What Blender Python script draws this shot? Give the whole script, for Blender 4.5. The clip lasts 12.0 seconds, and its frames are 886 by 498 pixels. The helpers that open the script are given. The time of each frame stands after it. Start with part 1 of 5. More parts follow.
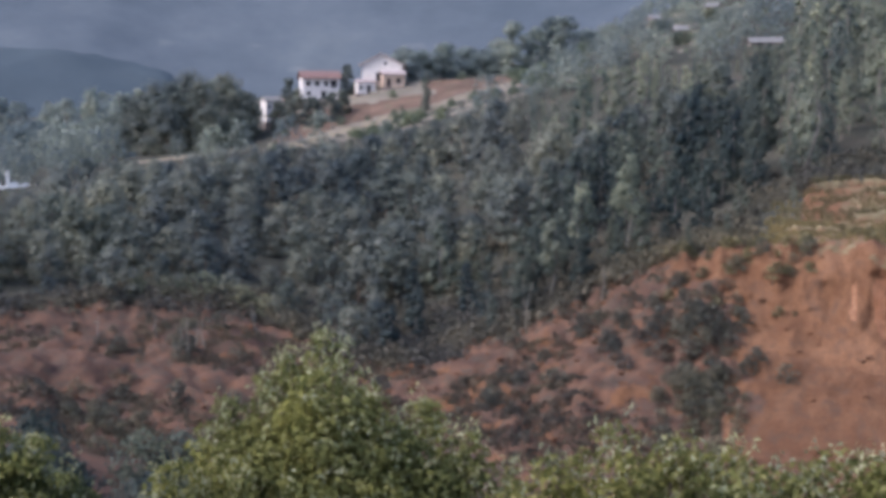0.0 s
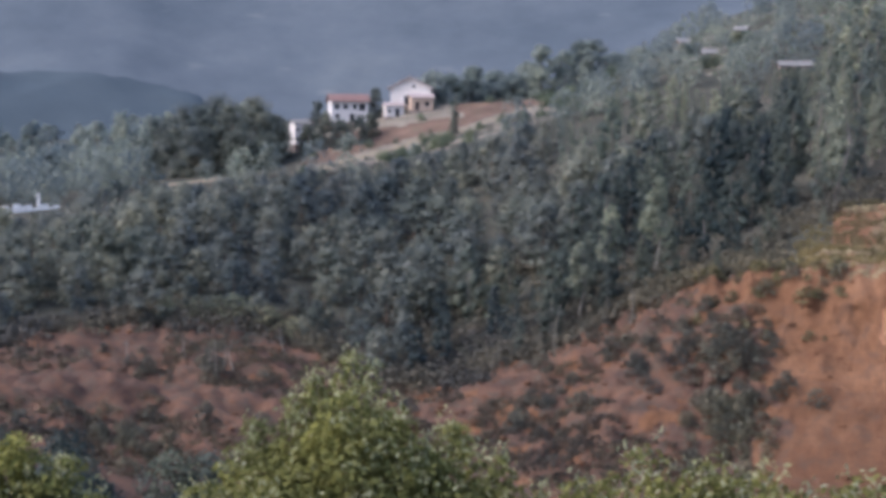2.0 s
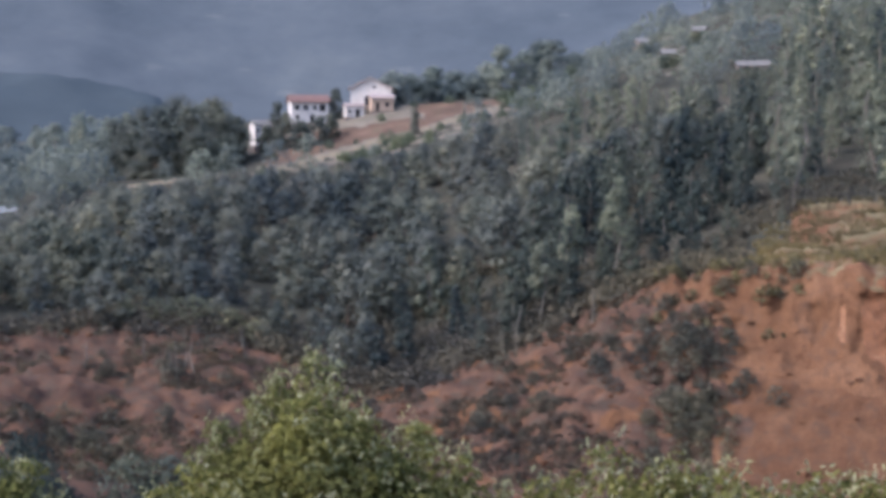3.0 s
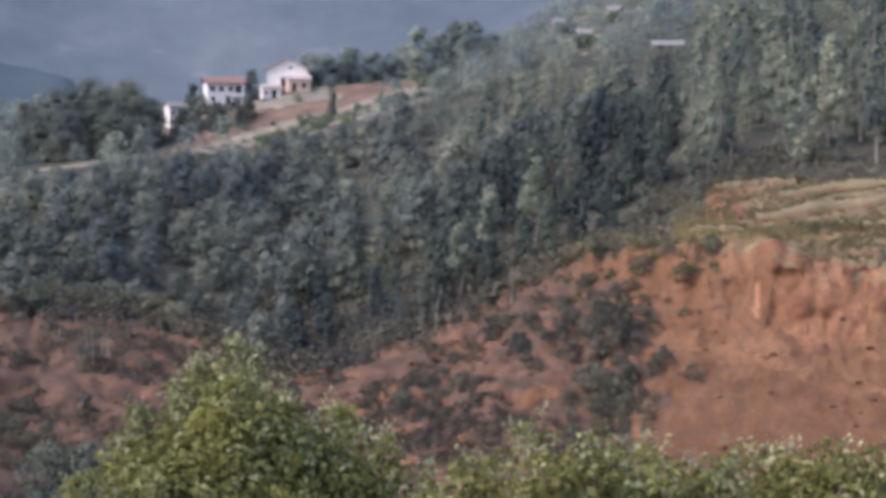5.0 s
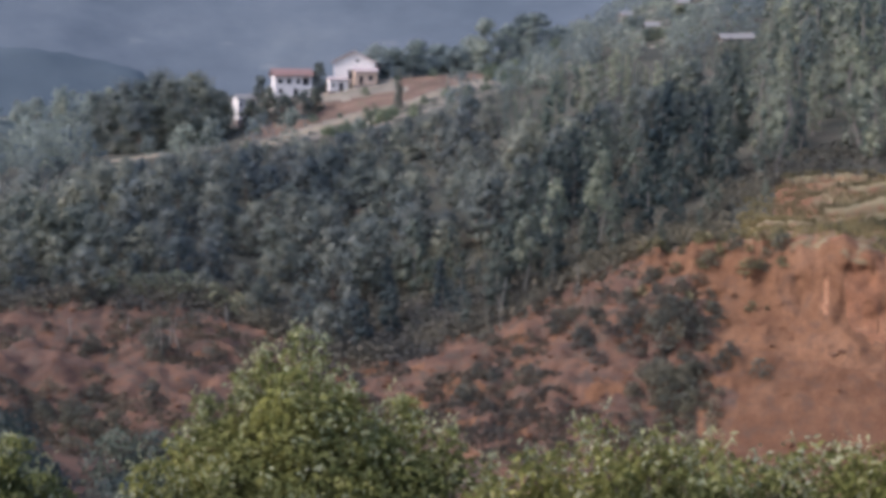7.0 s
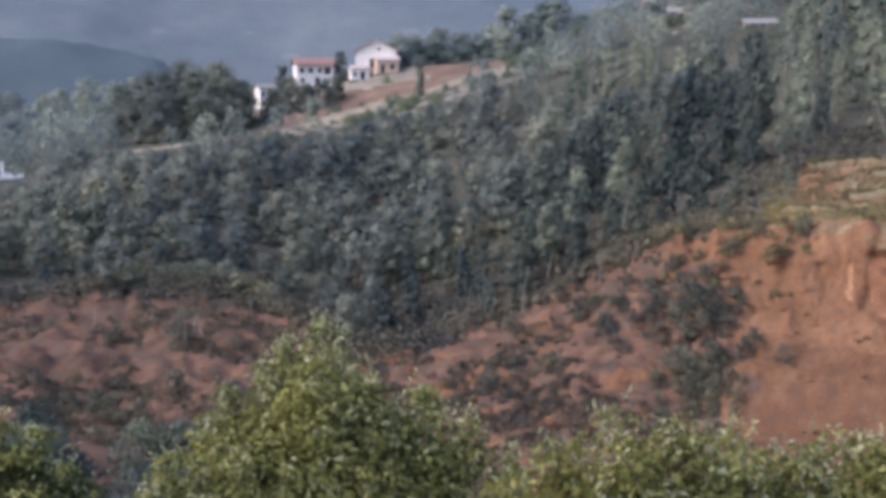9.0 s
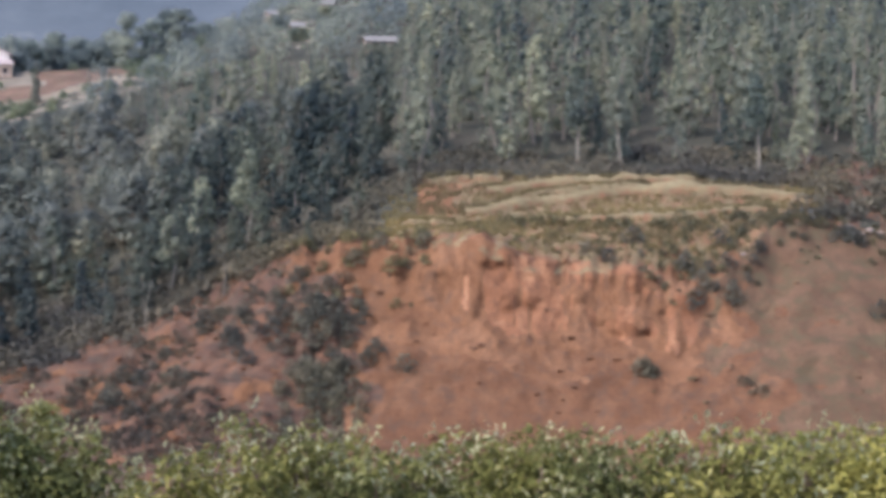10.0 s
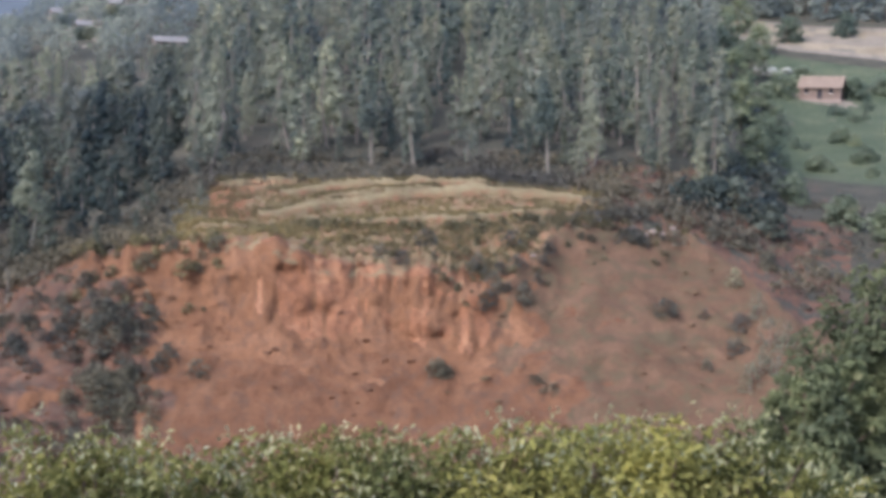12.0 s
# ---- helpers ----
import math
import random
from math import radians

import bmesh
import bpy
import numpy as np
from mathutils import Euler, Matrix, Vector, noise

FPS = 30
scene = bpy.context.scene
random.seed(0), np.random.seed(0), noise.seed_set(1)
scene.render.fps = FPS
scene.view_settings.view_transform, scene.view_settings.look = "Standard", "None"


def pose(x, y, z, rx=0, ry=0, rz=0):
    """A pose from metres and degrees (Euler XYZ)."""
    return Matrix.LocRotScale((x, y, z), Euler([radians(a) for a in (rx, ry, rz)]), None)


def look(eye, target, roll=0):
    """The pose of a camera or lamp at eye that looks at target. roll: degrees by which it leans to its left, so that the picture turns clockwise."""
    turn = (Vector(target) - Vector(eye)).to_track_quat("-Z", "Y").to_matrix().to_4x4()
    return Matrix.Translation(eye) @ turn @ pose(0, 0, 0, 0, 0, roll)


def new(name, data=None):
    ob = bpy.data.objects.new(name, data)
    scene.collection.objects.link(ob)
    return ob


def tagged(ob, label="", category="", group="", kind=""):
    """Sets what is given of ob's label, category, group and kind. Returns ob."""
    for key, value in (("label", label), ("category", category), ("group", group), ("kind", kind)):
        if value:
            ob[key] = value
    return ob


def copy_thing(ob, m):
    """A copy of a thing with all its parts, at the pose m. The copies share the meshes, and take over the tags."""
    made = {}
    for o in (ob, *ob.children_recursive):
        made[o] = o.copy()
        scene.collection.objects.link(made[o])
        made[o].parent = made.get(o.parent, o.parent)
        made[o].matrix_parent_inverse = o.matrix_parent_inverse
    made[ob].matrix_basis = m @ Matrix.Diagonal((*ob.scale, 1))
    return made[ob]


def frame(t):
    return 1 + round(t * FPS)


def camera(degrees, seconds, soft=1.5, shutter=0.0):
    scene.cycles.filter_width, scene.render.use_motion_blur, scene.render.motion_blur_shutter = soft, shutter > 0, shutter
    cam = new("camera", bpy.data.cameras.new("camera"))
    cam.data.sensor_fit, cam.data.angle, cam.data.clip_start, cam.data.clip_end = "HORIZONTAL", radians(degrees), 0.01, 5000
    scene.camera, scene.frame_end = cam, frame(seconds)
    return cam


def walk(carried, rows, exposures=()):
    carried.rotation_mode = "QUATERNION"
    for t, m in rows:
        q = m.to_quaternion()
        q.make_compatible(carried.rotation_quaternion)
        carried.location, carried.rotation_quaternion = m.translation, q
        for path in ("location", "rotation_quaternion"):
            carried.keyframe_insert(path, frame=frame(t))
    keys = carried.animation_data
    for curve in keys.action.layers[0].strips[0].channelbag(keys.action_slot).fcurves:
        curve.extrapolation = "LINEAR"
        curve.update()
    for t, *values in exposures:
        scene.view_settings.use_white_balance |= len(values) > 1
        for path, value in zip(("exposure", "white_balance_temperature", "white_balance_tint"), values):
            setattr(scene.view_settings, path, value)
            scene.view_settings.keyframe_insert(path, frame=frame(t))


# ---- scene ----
cam = camera(36.0, 12.0, soft=4.4, shutter=0.12)
EYE = (0.0, 0.0, 38.0)
# seconds, turn to the right, tilt up and lean of the hand-held camera in degrees, sway to the right and up in metres
ROWS = [
    (0.0, -4.31, -4.99, -0.03, 0.03, 0.03),
    (0.5, -5.81, -4.31, -0.44, 0.02, 0.04),
    (1.0, -5.81, -4.11, -0.48, 0.02, 0.04),
    (1.5, -5.75, -4.08, -0.33, 0.02, 0.03),
    (2.0, -5.48, -4.03, -0.12, 0.01, 0.03),
    (2.5, -4.78, -4.04, 0.00, 0.01, 0.03),
    (3.0, -3.84, -4.01, 0.10, -0.01, 0.02),
    (3.5, -3.01, -4.03, 0.14, -0.02, 0.01),
    (4.4, -1.40, -4.50, 0.36, -0.04, 0.00),
    (5.5, 0.00, -4.97, 0.60, -0.05, -0.01),
    (6.0, 0.02, -4.99, 0.70, -0.05, -0.01),
    (6.5, -0.32, -5.00, 0.40, -0.05, -0.01),
    (7.0, -3.18, -5.11, 0.24, -0.04, 0.01),
    (7.2, -4.58, -5.15, 0.24, -0.04, 0.01),
    (7.7, -6.50, -5.20, 0.38, -0.02, 0.02),
    (8.3, -6.50, -5.35, 0.52, 0.01, 0.04),
    (8.8, -5.02, -5.50, 0.64, 0.02, 0.05),
    (9.0, -4.15, -5.61, 0.70, 0.02, 0.05),
    (9.3, -2.00, -5.60, 0.50, 0.01, 0.05),
    (9.5, 0.66, -5.58, 0.36, 0.01, 0.04),
    (9.7, 6.00, -5.38, -0.10, 0.00, 0.02),
    (10.0, 11.60, -5.09, -0.66, -0.01, 0.00),
    (10.5, 14.20, -5.01, -0.70, -0.01, -0.01),
    (11.0, 14.90, -4.95, -0.64, -0.01, -0.02),
    (11.5, 19.31, -4.74, -0.95, 0.00, -0.05),
    (12.0, 20.26, -4.82, -1.05, 0.00, -0.06),
]
walk(cam, [(t, pose(EYE[0] + sway, EYE[1], EYE[2] + rise, 90 + tilt, 0, -turn) @ pose(0, 0, 0, 0, 0, -lean)) for t, turn, tilt, lean, sway, rise in ROWS],
     exposures=[(0.0, 1.41, 5850, 18), (3.5, 1.45, 5870, 18), (5.5, 1.63, 6000, 18), (6.3, 1.63, 6000, 18), (7.0, 1.42, 5950, 18), (7.6, 1.42, 5950, 18), (9.0, 1.61, 5960, 18), (9.5, 1.73, 6000, 18), (10.0, 1.71, 6000, 17), (11.0, 1.59, 5960, 17), (12.0, 1.71, 5860, 17)])

# ---- daylight: hazy late sun from behind the camera and a pale sky ----
SUN_EL, SUN_AZ = 46.0, -116.0   # azimuth clockwise from +y
world = bpy.data.worlds.new("sky")
scene.world = world
world.use_nodes = True
wn = world.node_tree
sky = wn.nodes.new("ShaderNodeTexSky")
sky.sky_type, sky.sun_disc = "NISHITA", False
sky.sun_elevation, sky.sun_rotation = radians(SUN_EL), radians(SUN_AZ)
sky.dust_density = 3.0
wn.links.new(sky.outputs[0], wn.nodes["Background"].inputs[0])
wn.nodes["Background"].inputs[1].default_value = 0.13
sun = new("sun", bpy.data.lights.new("sun", "SUN"))
sun.data.energy, sun.data.angle, sun.data.color = 0.95, radians(10.0), (1.0, 0.94, 0.86)
a, e = radians(SUN_AZ), radians(SUN_EL)
sun_dir = Vector((math.sin(a) * math.cos(e), math.cos(a) * math.cos(e), math.sin(e)))
sun.matrix_world = look(sun_dir * 200, (0, 0, 0))


# ---- materials ----
def material(name, rough=0.9, spec=0.2):
    m = bpy.data.materials.new(name)
    m.use_nodes = True
    b = m.node_tree.nodes["Principled BSDF"]
    b.inputs["Roughness"].default_value = rough
    b.inputs["Specular IOR Level"].default_value = spec
    return m, m.node_tree, b


def noise_node(nt, scale, detail=4, rough=0.6, stretch=(1, 1, 1)):
    co = nt.nodes.new("ShaderNodeNewGeometry")
    mp = nt.nodes.new("ShaderNodeMapping")
    mp.inputs["Scale"].default_value = stretch
    nt.links.new(co.outputs["Position"], mp.inputs["Vector"])
    n = nt.nodes.new("ShaderNodeTexNoise")
    n.inputs["Scale"].default_value = scale
    n.inputs["Detail"].default_value = detail
    n.inputs["Roughness"].default_value = rough
    nt.links.new(mp.outputs[0], n.inputs["Vector"])
    return n.outputs["Fac"]


def ramp(nt, fac, stops):
    r = nt.nodes.new("ShaderNodeValToRGB")
    els = r.color_ramp.elements
    while len(els) < len(stops):
        els.new(0.5)
    for el, (p, c) in zip(els, stops):
        el.position, el.color = p, (*c, 1)
    nt.links.new(fac, r.inputs[0])
    return r.outputs[0]


def mix(nt, fac, x, y, mode="MIX"):
    m = nt.nodes.new("ShaderNodeMix")
    m.data_type, m.blend_type = "RGBA", mode
    if isinstance(fac, float):
        m.inputs[0].default_value = fac
    else:
        nt.links.new(fac, m.inputs[0])
    for k, v in ((6, x), (7, y)):
        if isinstance(v, tuple):
            m.inputs[k].default_value = (*v, 1)
        else:
            nt.links.new(v, m.inputs[k])
    return m.outputs[2]


def bump(nt, b, height, strength, distance):
    n = nt.nodes.new("ShaderNodeBump")
    n.inputs["Strength"].default_value = strength
    n.inputs["Distance"].default_value = distance
    nt.links.new(height, n.inputs["Height"])
    nt.links.new(n.outputs[0], b.inputs["Normal"])


def soil(name, dark, mid, light, stain, stain_at=(0.52, 0.62), scale=0.35, stretch=(1, 1, 1)):
    """Bare ground: broad patches, fine clods, and stains of another colour."""
    m, nt, b = material(name, 0.95, 0.1)
    broad = noise_node(nt, scale * 0.35, 5, 0.65, stretch)
    fine = noise_node(nt, scale * 5, 6, 0.7, stretch)
    base = ramp(nt, broad, [(0.3, dark), (0.5, mid), (0.68, light)])
    grain = ramp(nt, fine, [(0.3, (0.7, 0.7, 0.7)), (0.7, (1.17, 1.17, 1.17))])
    col = mix(nt, 1.0, base, grain, "MULTIPLY")
    patch = noise_node(nt, scale * 0.9, 6, 0.7, stretch)
    hold = ramp(nt, patch, [(stain_at[0], (0, 0, 0)), (stain_at[1], (1, 1, 1))])
    col = mix(nt, hold, col, stain)
    nt.links.new(col, b.inputs["Base Color"])
    bump(nt, b, fine, 0.55, 0.25)
    return m


def foliage(name, dark, light, dry, dry_share=0.12, sheen=0.42, spread=0.58, patch=0.05):
    """Leaves: varied from leaf to leaf and from plant to plant, with a few dry ones."""
    m, nt, b = material(name, 0.55, sheen)
    g = nt.nodes.new("ShaderNodeNewGeometry")
    o = nt.nodes.new("ShaderNodeObjectInfo")
    leaf = g.outputs["Random Per Island"]
    plant = o.outputs["Random"]
    col = ramp(nt, leaf, [(0.0, dark), (1.0 - dry_share, light), (1.0, dry)])
    # The bluish-dark ends of tone and tint paint shaded crowns in at random.
    tone = ramp(nt, plant, [(0.0, (1 - spread, 1 - spread * 0.85, 1 - spread * 0.7)), (0.35, (0.85, 0.88, 0.9)), (0.7, (1.1, 1.06, 1.0)), (1.0, (1 + spread * 0.7, 1 + spread * 0.62, 1 + spread * 0.48))])
    col = mix(nt, 1.0, col, tone, "MULTIPLY")
    tint = ramp(nt, noise_node(nt, patch, 3), [(0.36, (0.66, 0.73, 0.8)), (0.64, (1.2, 1.2, 1.0))])
    col = mix(nt, 1.0, col, tint, "MULTIPLY")
    nt.links.new(col, b.inputs["Base Color"])
    t = nt.nodes.new("ShaderNodeBsdfTranslucent")
    nt.links.new(col, t.inputs["Color"])
    s = nt.nodes.new("ShaderNodeMixShader")
    s.inputs[0].default_value = 0.34
    nt.links.new(b.outputs[0], s.inputs[1])
    nt.links.new(t.outputs[0], s.inputs[2])
    nt.links.new(s.outputs[0], nt.nodes["Material Output"].inputs[0])
    return m


def plain(name, base, var=0.25, rough=0.85, scale=1.5):
    m, nt, b = material(name, rough, 0.25)
    n = noise_node(nt, scale, 6, 0.7)
    lo, hi = tuple(c * (1 - var) for c in base), tuple(min(1, c * (1 + var * 0.6)) for c in base)
    nt.links.new(ramp(nt, n, [(0.3, lo), (0.7, hi)]), b.inputs["Base Color"])
    bump(nt, b, n, 0.3, 0.03)
    return m


M_EARTH = soil("red_earth", (0.106, 0.052, 0.028), (0.15, 0.077, 0.041), (0.197, 0.107, 0.06), (0.105, 0.062, 0.04), (0.52, 0.66), 0.6, (1, 1, 0.4))
M_TALUS = soil("brown_talus", (0.094, 0.047, 0.026), (0.13, 0.066, 0.036), (0.16, 0.087, 0.049), (0.09, 0.056, 0.038), (0.5, 0.66), 0.7, (1, 1, 0.45))
M_DEBRIS = soil("brown_debris", (0.058, 0.037, 0.03), (0.114, 0.065, 0.044), (0.16, 0.087, 0.054), (0.076, 0.057, 0.043), (0.47, 0.62), 0.7)
# Fresh earth made paler, with the light on the cliff's ribs in its colour.
M_FRESH_LIT = soil("lit_fresh_earth", (0.14, 0.066, 0.035), (0.2, 0.098, 0.053), (0.275, 0.15, 0.085), (0.13, 0.066, 0.04), (0.52, 0.66), 0.9, (1, 1, 0.4))
M_DUST = soil("dusty_earth", (0.088, 0.054, 0.033), (0.112, 0.068, 0.042), (0.138, 0.086, 0.054), (0.082, 0.064, 0.038), (0.47, 0.62), 0.5)
M_FLOOR = soil("woodland_floor", (0.04, 0.042, 0.034), (0.056, 0.056, 0.043), (0.08, 0.072, 0.055), (0.12, 0.075, 0.055), (0.6, 0.7), 0.4)
M_SHELF = soil("shelf_turf", (0.115, 0.085, 0.05), (0.16, 0.122, 0.07), (0.205, 0.165, 0.095), (0.17, 0.088, 0.052), (0.47, 0.6), 0.8)
M_BANK = soil("bank_turf", (0.14, 0.112, 0.062), (0.178, 0.147, 0.083), (0.222, 0.186, 0.108), (0.165, 0.115, 0.066), (0.5, 0.64), 0.8)
M_TAN = soil("dry_grass_bank", (0.165, 0.136, 0.093), (0.208, 0.175, 0.122), (0.255, 0.216, 0.155), (0.15, 0.118, 0.08), (0.6, 0.7), 0.4)
M_DRYGRASS = soil("dry_grass", (0.14, 0.122, 0.095), (0.178, 0.155, 0.122), (0.215, 0.188, 0.15), (0.12, 0.112, 0.088), (0.52, 0.64), 0.3)
M_FIELD = soil("ploughed_soil", (0.085, 0.06, 0.045), (0.125, 0.083, 0.061), (0.175, 0.115, 0.083), (0.12, 0.1, 0.066), (0.54, 0.66), 0.4)
M_GREEN = soil("green_field", (0.043, 0.058, 0.036), (0.063, 0.08, 0.049), (0.09, 0.102, 0.062), (0.124, 0.118, 0.081), (0.6, 0.7), 0.3)
# Wood and gum leaves are paled towards blue-grey to stand in for haze.
M_LEAF_WOOD = foliage("wood_leaves", (0.148, 0.156, 0.146), (0.19, 0.194, 0.17), (0.215, 0.208, 0.176), 0.12, 0.1, 0.46)
M_LEAF_FARM = foliage("farm_tree_leaves", (0.108, 0.118, 0.11), (0.15, 0.158, 0.14), (0.175, 0.175, 0.15), 0.12, 0.12, 0.3)
M_LEAF_GUM = foliage("gum_leaves", (0.152, 0.167, 0.145), (0.19, 0.2, 0.166), (0.212, 0.21, 0.168), 0.12, 0.06, 0.6)
# Darkened and blued to paint in the deep shade at the wood's foot.
M_LEAF_FEATHER = foliage("feathery_leaves", (0.068, 0.082, 0.08), (0.1, 0.114, 0.103), (0.125, 0.13, 0.11), 0.12, 0.1, 0.6)
M_LEAF_UNDER = foliage("undergrowth_leaves", (0.085, 0.08, 0.07), (0.125, 0.113, 0.094), (0.165, 0.135, 0.108), 0.2, 0.1, 0.35)
# Leaves of distant trees: haze is put into this pale bluish colour.
M_LEAF_HAZE = foliage("haze_tinted_leaves", (0.18, 0.205, 0.2), (0.23, 0.25, 0.235), (0.26, 0.27, 0.245), 0.12, 0.1, 0.3)
M_LEAF_NEAR = foliage("near_leaves", (0.145, 0.143, 0.046), (0.27, 0.248, 0.084), (0.41, 0.37, 0.175), 0.12, 0.03, 0.08, 0.45)
M_LEAF_NEAR_DARK = foliage("near_dark_leaves", (0.103, 0.106, 0.036), (0.204, 0.193, 0.068), (0.325, 0.295, 0.145), 0.12, 0.03, 0.08, 0.45)
M_LEAF_SHRUB = foliage("shrub_leaves", (0.09, 0.086, 0.072), (0.142, 0.132, 0.107), (0.19, 0.162, 0.13), 0.2, 0.1, 0.35)
M_LEAF_FIELD = foliage("field_tree_leaves", (0.125, 0.15, 0.11), (0.17, 0.195, 0.14), (0.2, 0.21, 0.155), 0.12, 0.08, 0.3)
M_LEAF_GULLY = foliage("gully_leaves", (0.085, 0.1, 0.058), (0.135, 0.152, 0.088), (0.175, 0.175, 0.11), 0.1, 0.05, 0.1, 0.3)
M_LEAF_DRY = foliage("dusty_scrub_leaves", (0.065, 0.056, 0.047), (0.12, 0.1, 0.077), (0.18, 0.132, 0.1), 0.25, 0.1)
M_LEAF_WEED = foliage("weed_leaves", (0.095, 0.086, 0.054), (0.155, 0.138, 0.085), (0.21, 0.17, 0.11), 0.25, 0.1, 0.25)
M_GRASS = foliage("shelf_grass", (0.14, 0.112, 0.06), (0.24, 0.2, 0.113), (0.3, 0.22, 0.135), 0.3, 0.1, 0.3)
M_TUFT = foliage("pale_tips", (0.3, 0.29, 0.15), (0.4, 0.38, 0.22), (0.48, 0.45, 0.3), 0.3, 0.1, 0.1)
M_LEAF_PALE = foliage("silvery_leaves", (0.16, 0.165, 0.11), (0.24, 0.235, 0.165), (0.32, 0.3, 0.22), 0.3, 0.1, 0.1)
M_BARK = plain("bark", (0.14, 0.10, 0.075), 0.4, 0.95, 3.0)
M_BARK_PALE = plain("pale_bark", (0.205, 0.185, 0.155), 0.35, 0.9, 3.0)
M_BARK_GREY = plain("grey_bark", (0.2, 0.175, 0.15), 0.35, 0.9, 3.0)
M_WHITE = plain("limewash", (0.6, 0.555, 0.52), 0.2)
M_LIME = plain("fresh_limewash", (0.8, 0.76, 0.7), 0.2)
M_CREAM = plain("peach_plaster", (0.47, 0.35, 0.265), 0.2)
M_PINKROOF = plain("faded_roof", (0.37, 0.3, 0.275), 0.3)
M_REDROOF = plain("red_brown_roof", (0.19, 0.115, 0.10), 0.35)
M_TIN = plain("pale_tin", (0.18, 0.172, 0.16), 0.4, 0.8)
M_RUSTROOF = plain("rusted_tin", (0.185, 0.142, 0.108), 0.35, 0.85)
M_PLINTH = plain("earth_stained_plinth", (0.24, 0.19, 0.16), 0.3)
M_ROCK = plain("mossy_rock", (0.25, 0.255, 0.215), 0.4, 0.9, 0.8)
M_DARK = plain("dark_opening", (0.03, 0.03, 0.035), 0.2)
M_STONE = plain("pale_stone", (0.5, 0.46, 0.42), 0.25, 0.9, 1.0)
M_BRICKWALL = plain("rust_plaster", (0.165, 0.122, 0.098), 0.3)


# ---- mesh helpers ----
def mesh_of(name, verts, faces, mats, slots=None, smooth=False):
    me = bpy.data.meshes.new(name)
    if isinstance(faces, np.ndarray):
        v = np.asarray(verts, dtype=np.float32)
        n, k = faces.shape
        me.vertices.add(len(v))
        me.vertices.foreach_set("co", v.ravel())
        me.loops.add(n * k)
        me.loops.foreach_set("vertex_index", faces.astype(np.int32).ravel())
        me.polygons.add(n)
        me.polygons.foreach_set("loop_start", np.arange(0, n * k, k, dtype=np.int32))
    else:
        me.from_pydata([tuple(v) for v in verts], [], [tuple(f) for f in faces])
    for m in mats if isinstance(mats, (list, tuple)) else [mats]:
        me.materials.append(m)
    if slots is not None:
        me.polygons.foreach_set("material_index", np.asarray(slots, dtype=np.int32))
    me.polygons.foreach_set("use_smooth", np.full(len(me.polygons), smooth))
    me.update(calc_edges=True)
    return me


def part(name, bm, mat, parent, label=""):
    """Links a bmesh or a mesh as one object under a thing or a part."""
    if isinstance(bm, bmesh.types.BMesh):
        me = bpy.data.meshes.new(name)
        bm.to_mesh(me)
        bm.free()
        me.materials.append(mat)
    else:
        me = bm
    ob = new(name, me)
    ob.parent = parent
    if label:
        tagged(ob, label=label)
    return ob


def thing(name, label, category, group="", at=None):
    ob = new(name)
    ob.empty_display_size = 0.3
    if at is not None:
        ob.matrix_world = at
    return tagged(ob, label=label, category=category, group=group)


def smoothstep(lo, hi, x):
    t = np.clip((np.asarray(x, float) - lo) / (hi - lo), 0, 1)
    return t * t * (3 - 2 * t)


RNG = np.random.default_rng(7)
NOISE_TABLE = RNG.random((64, 64, 64)).astype(np.float32)


def vnoise(x, y, z, scale):
    """Smooth value noise in -1..1 on arrays."""
    p = np.stack(np.broadcast_arrays(x, y, z)).astype(float) * scale + 1000.0
    i = np.floor(p).astype(int)
    f = p - i
    f = f * f * (3 - 2 * f)
    out = 0
    for dx in (0, 1):
        for dy in (0, 1):
            for dz in (0, 1):
                w = (f[0] if dx else 1 - f[0]) * (f[1] if dy else 1 - f[1]) * (f[2] if dz else 1 - f[2])
                out = out + w * NOISE_TABLE[(i[0] + dx) % 64, (i[1] + dy) % 64, (i[2] + dz) % 64]
    return out * 2 - 1


def fbm(x, y, z, scale, octaves=4):
    out, amp = 0, 1.0
    for k in range(octaves):
        out = out + amp * vnoise(x + 17 * k, y, z, scale * 2 ** k)
        amp *= 0.5
    return out / 1.9


# ---- the lie of the land: lines across the slope, from the valley up to the crest ----
# Points lie on camera sight lines at assumed distances.
SLIP_FOOT = [(-48.7, 109.7, 12.3), (-37, 119.4, 7.4), (-17.4, 128.8, 4.6), (-1.1, 135, 3.5), (16, 139.1, 3.6), (21.7, 138.3, 5.1), (44.3, 132.8, 4.8), (61.4, 128, 6.8), (78.3, 122, 7.1), (81.3, 101.4, 8.4)]
SLIP_TOP = [(-70.8, 160.1, 14.6), (-65.8, 167.5, 15.5), (-54.5, 176.8, 15.7), (-41.5, 180.3, 14.8), (-34.6, 176.7, 11.6), (-23.1, 170.4, 8.4), (-14.9, 171.4, 8.9), (-9.5, 171.6, 10.6), (-1.7, 172, 13.8), (12.3, 171.6, 21.1), (18.9, 168.9, 22.9), (26.7, 165.9, 24.6), (34.8, 161.3, 24.8), (37, 158.7, 25.2), (39.6, 158, 24.4), (42.9, 157.3, 22.6), (52.9, 153.1, 21.9), (54.8, 152.5, 21.9), (60.9, 151.2, 20.2), (65.2, 152.7, 21.3), (70, 155, 23.9), (75.2, 158, 26.2), (91.3, 157.4, 25.9), (95.5, 150.2, 21.7), (94.2, 135.5, 17.1), (99.7, 125.1, 13.1)]
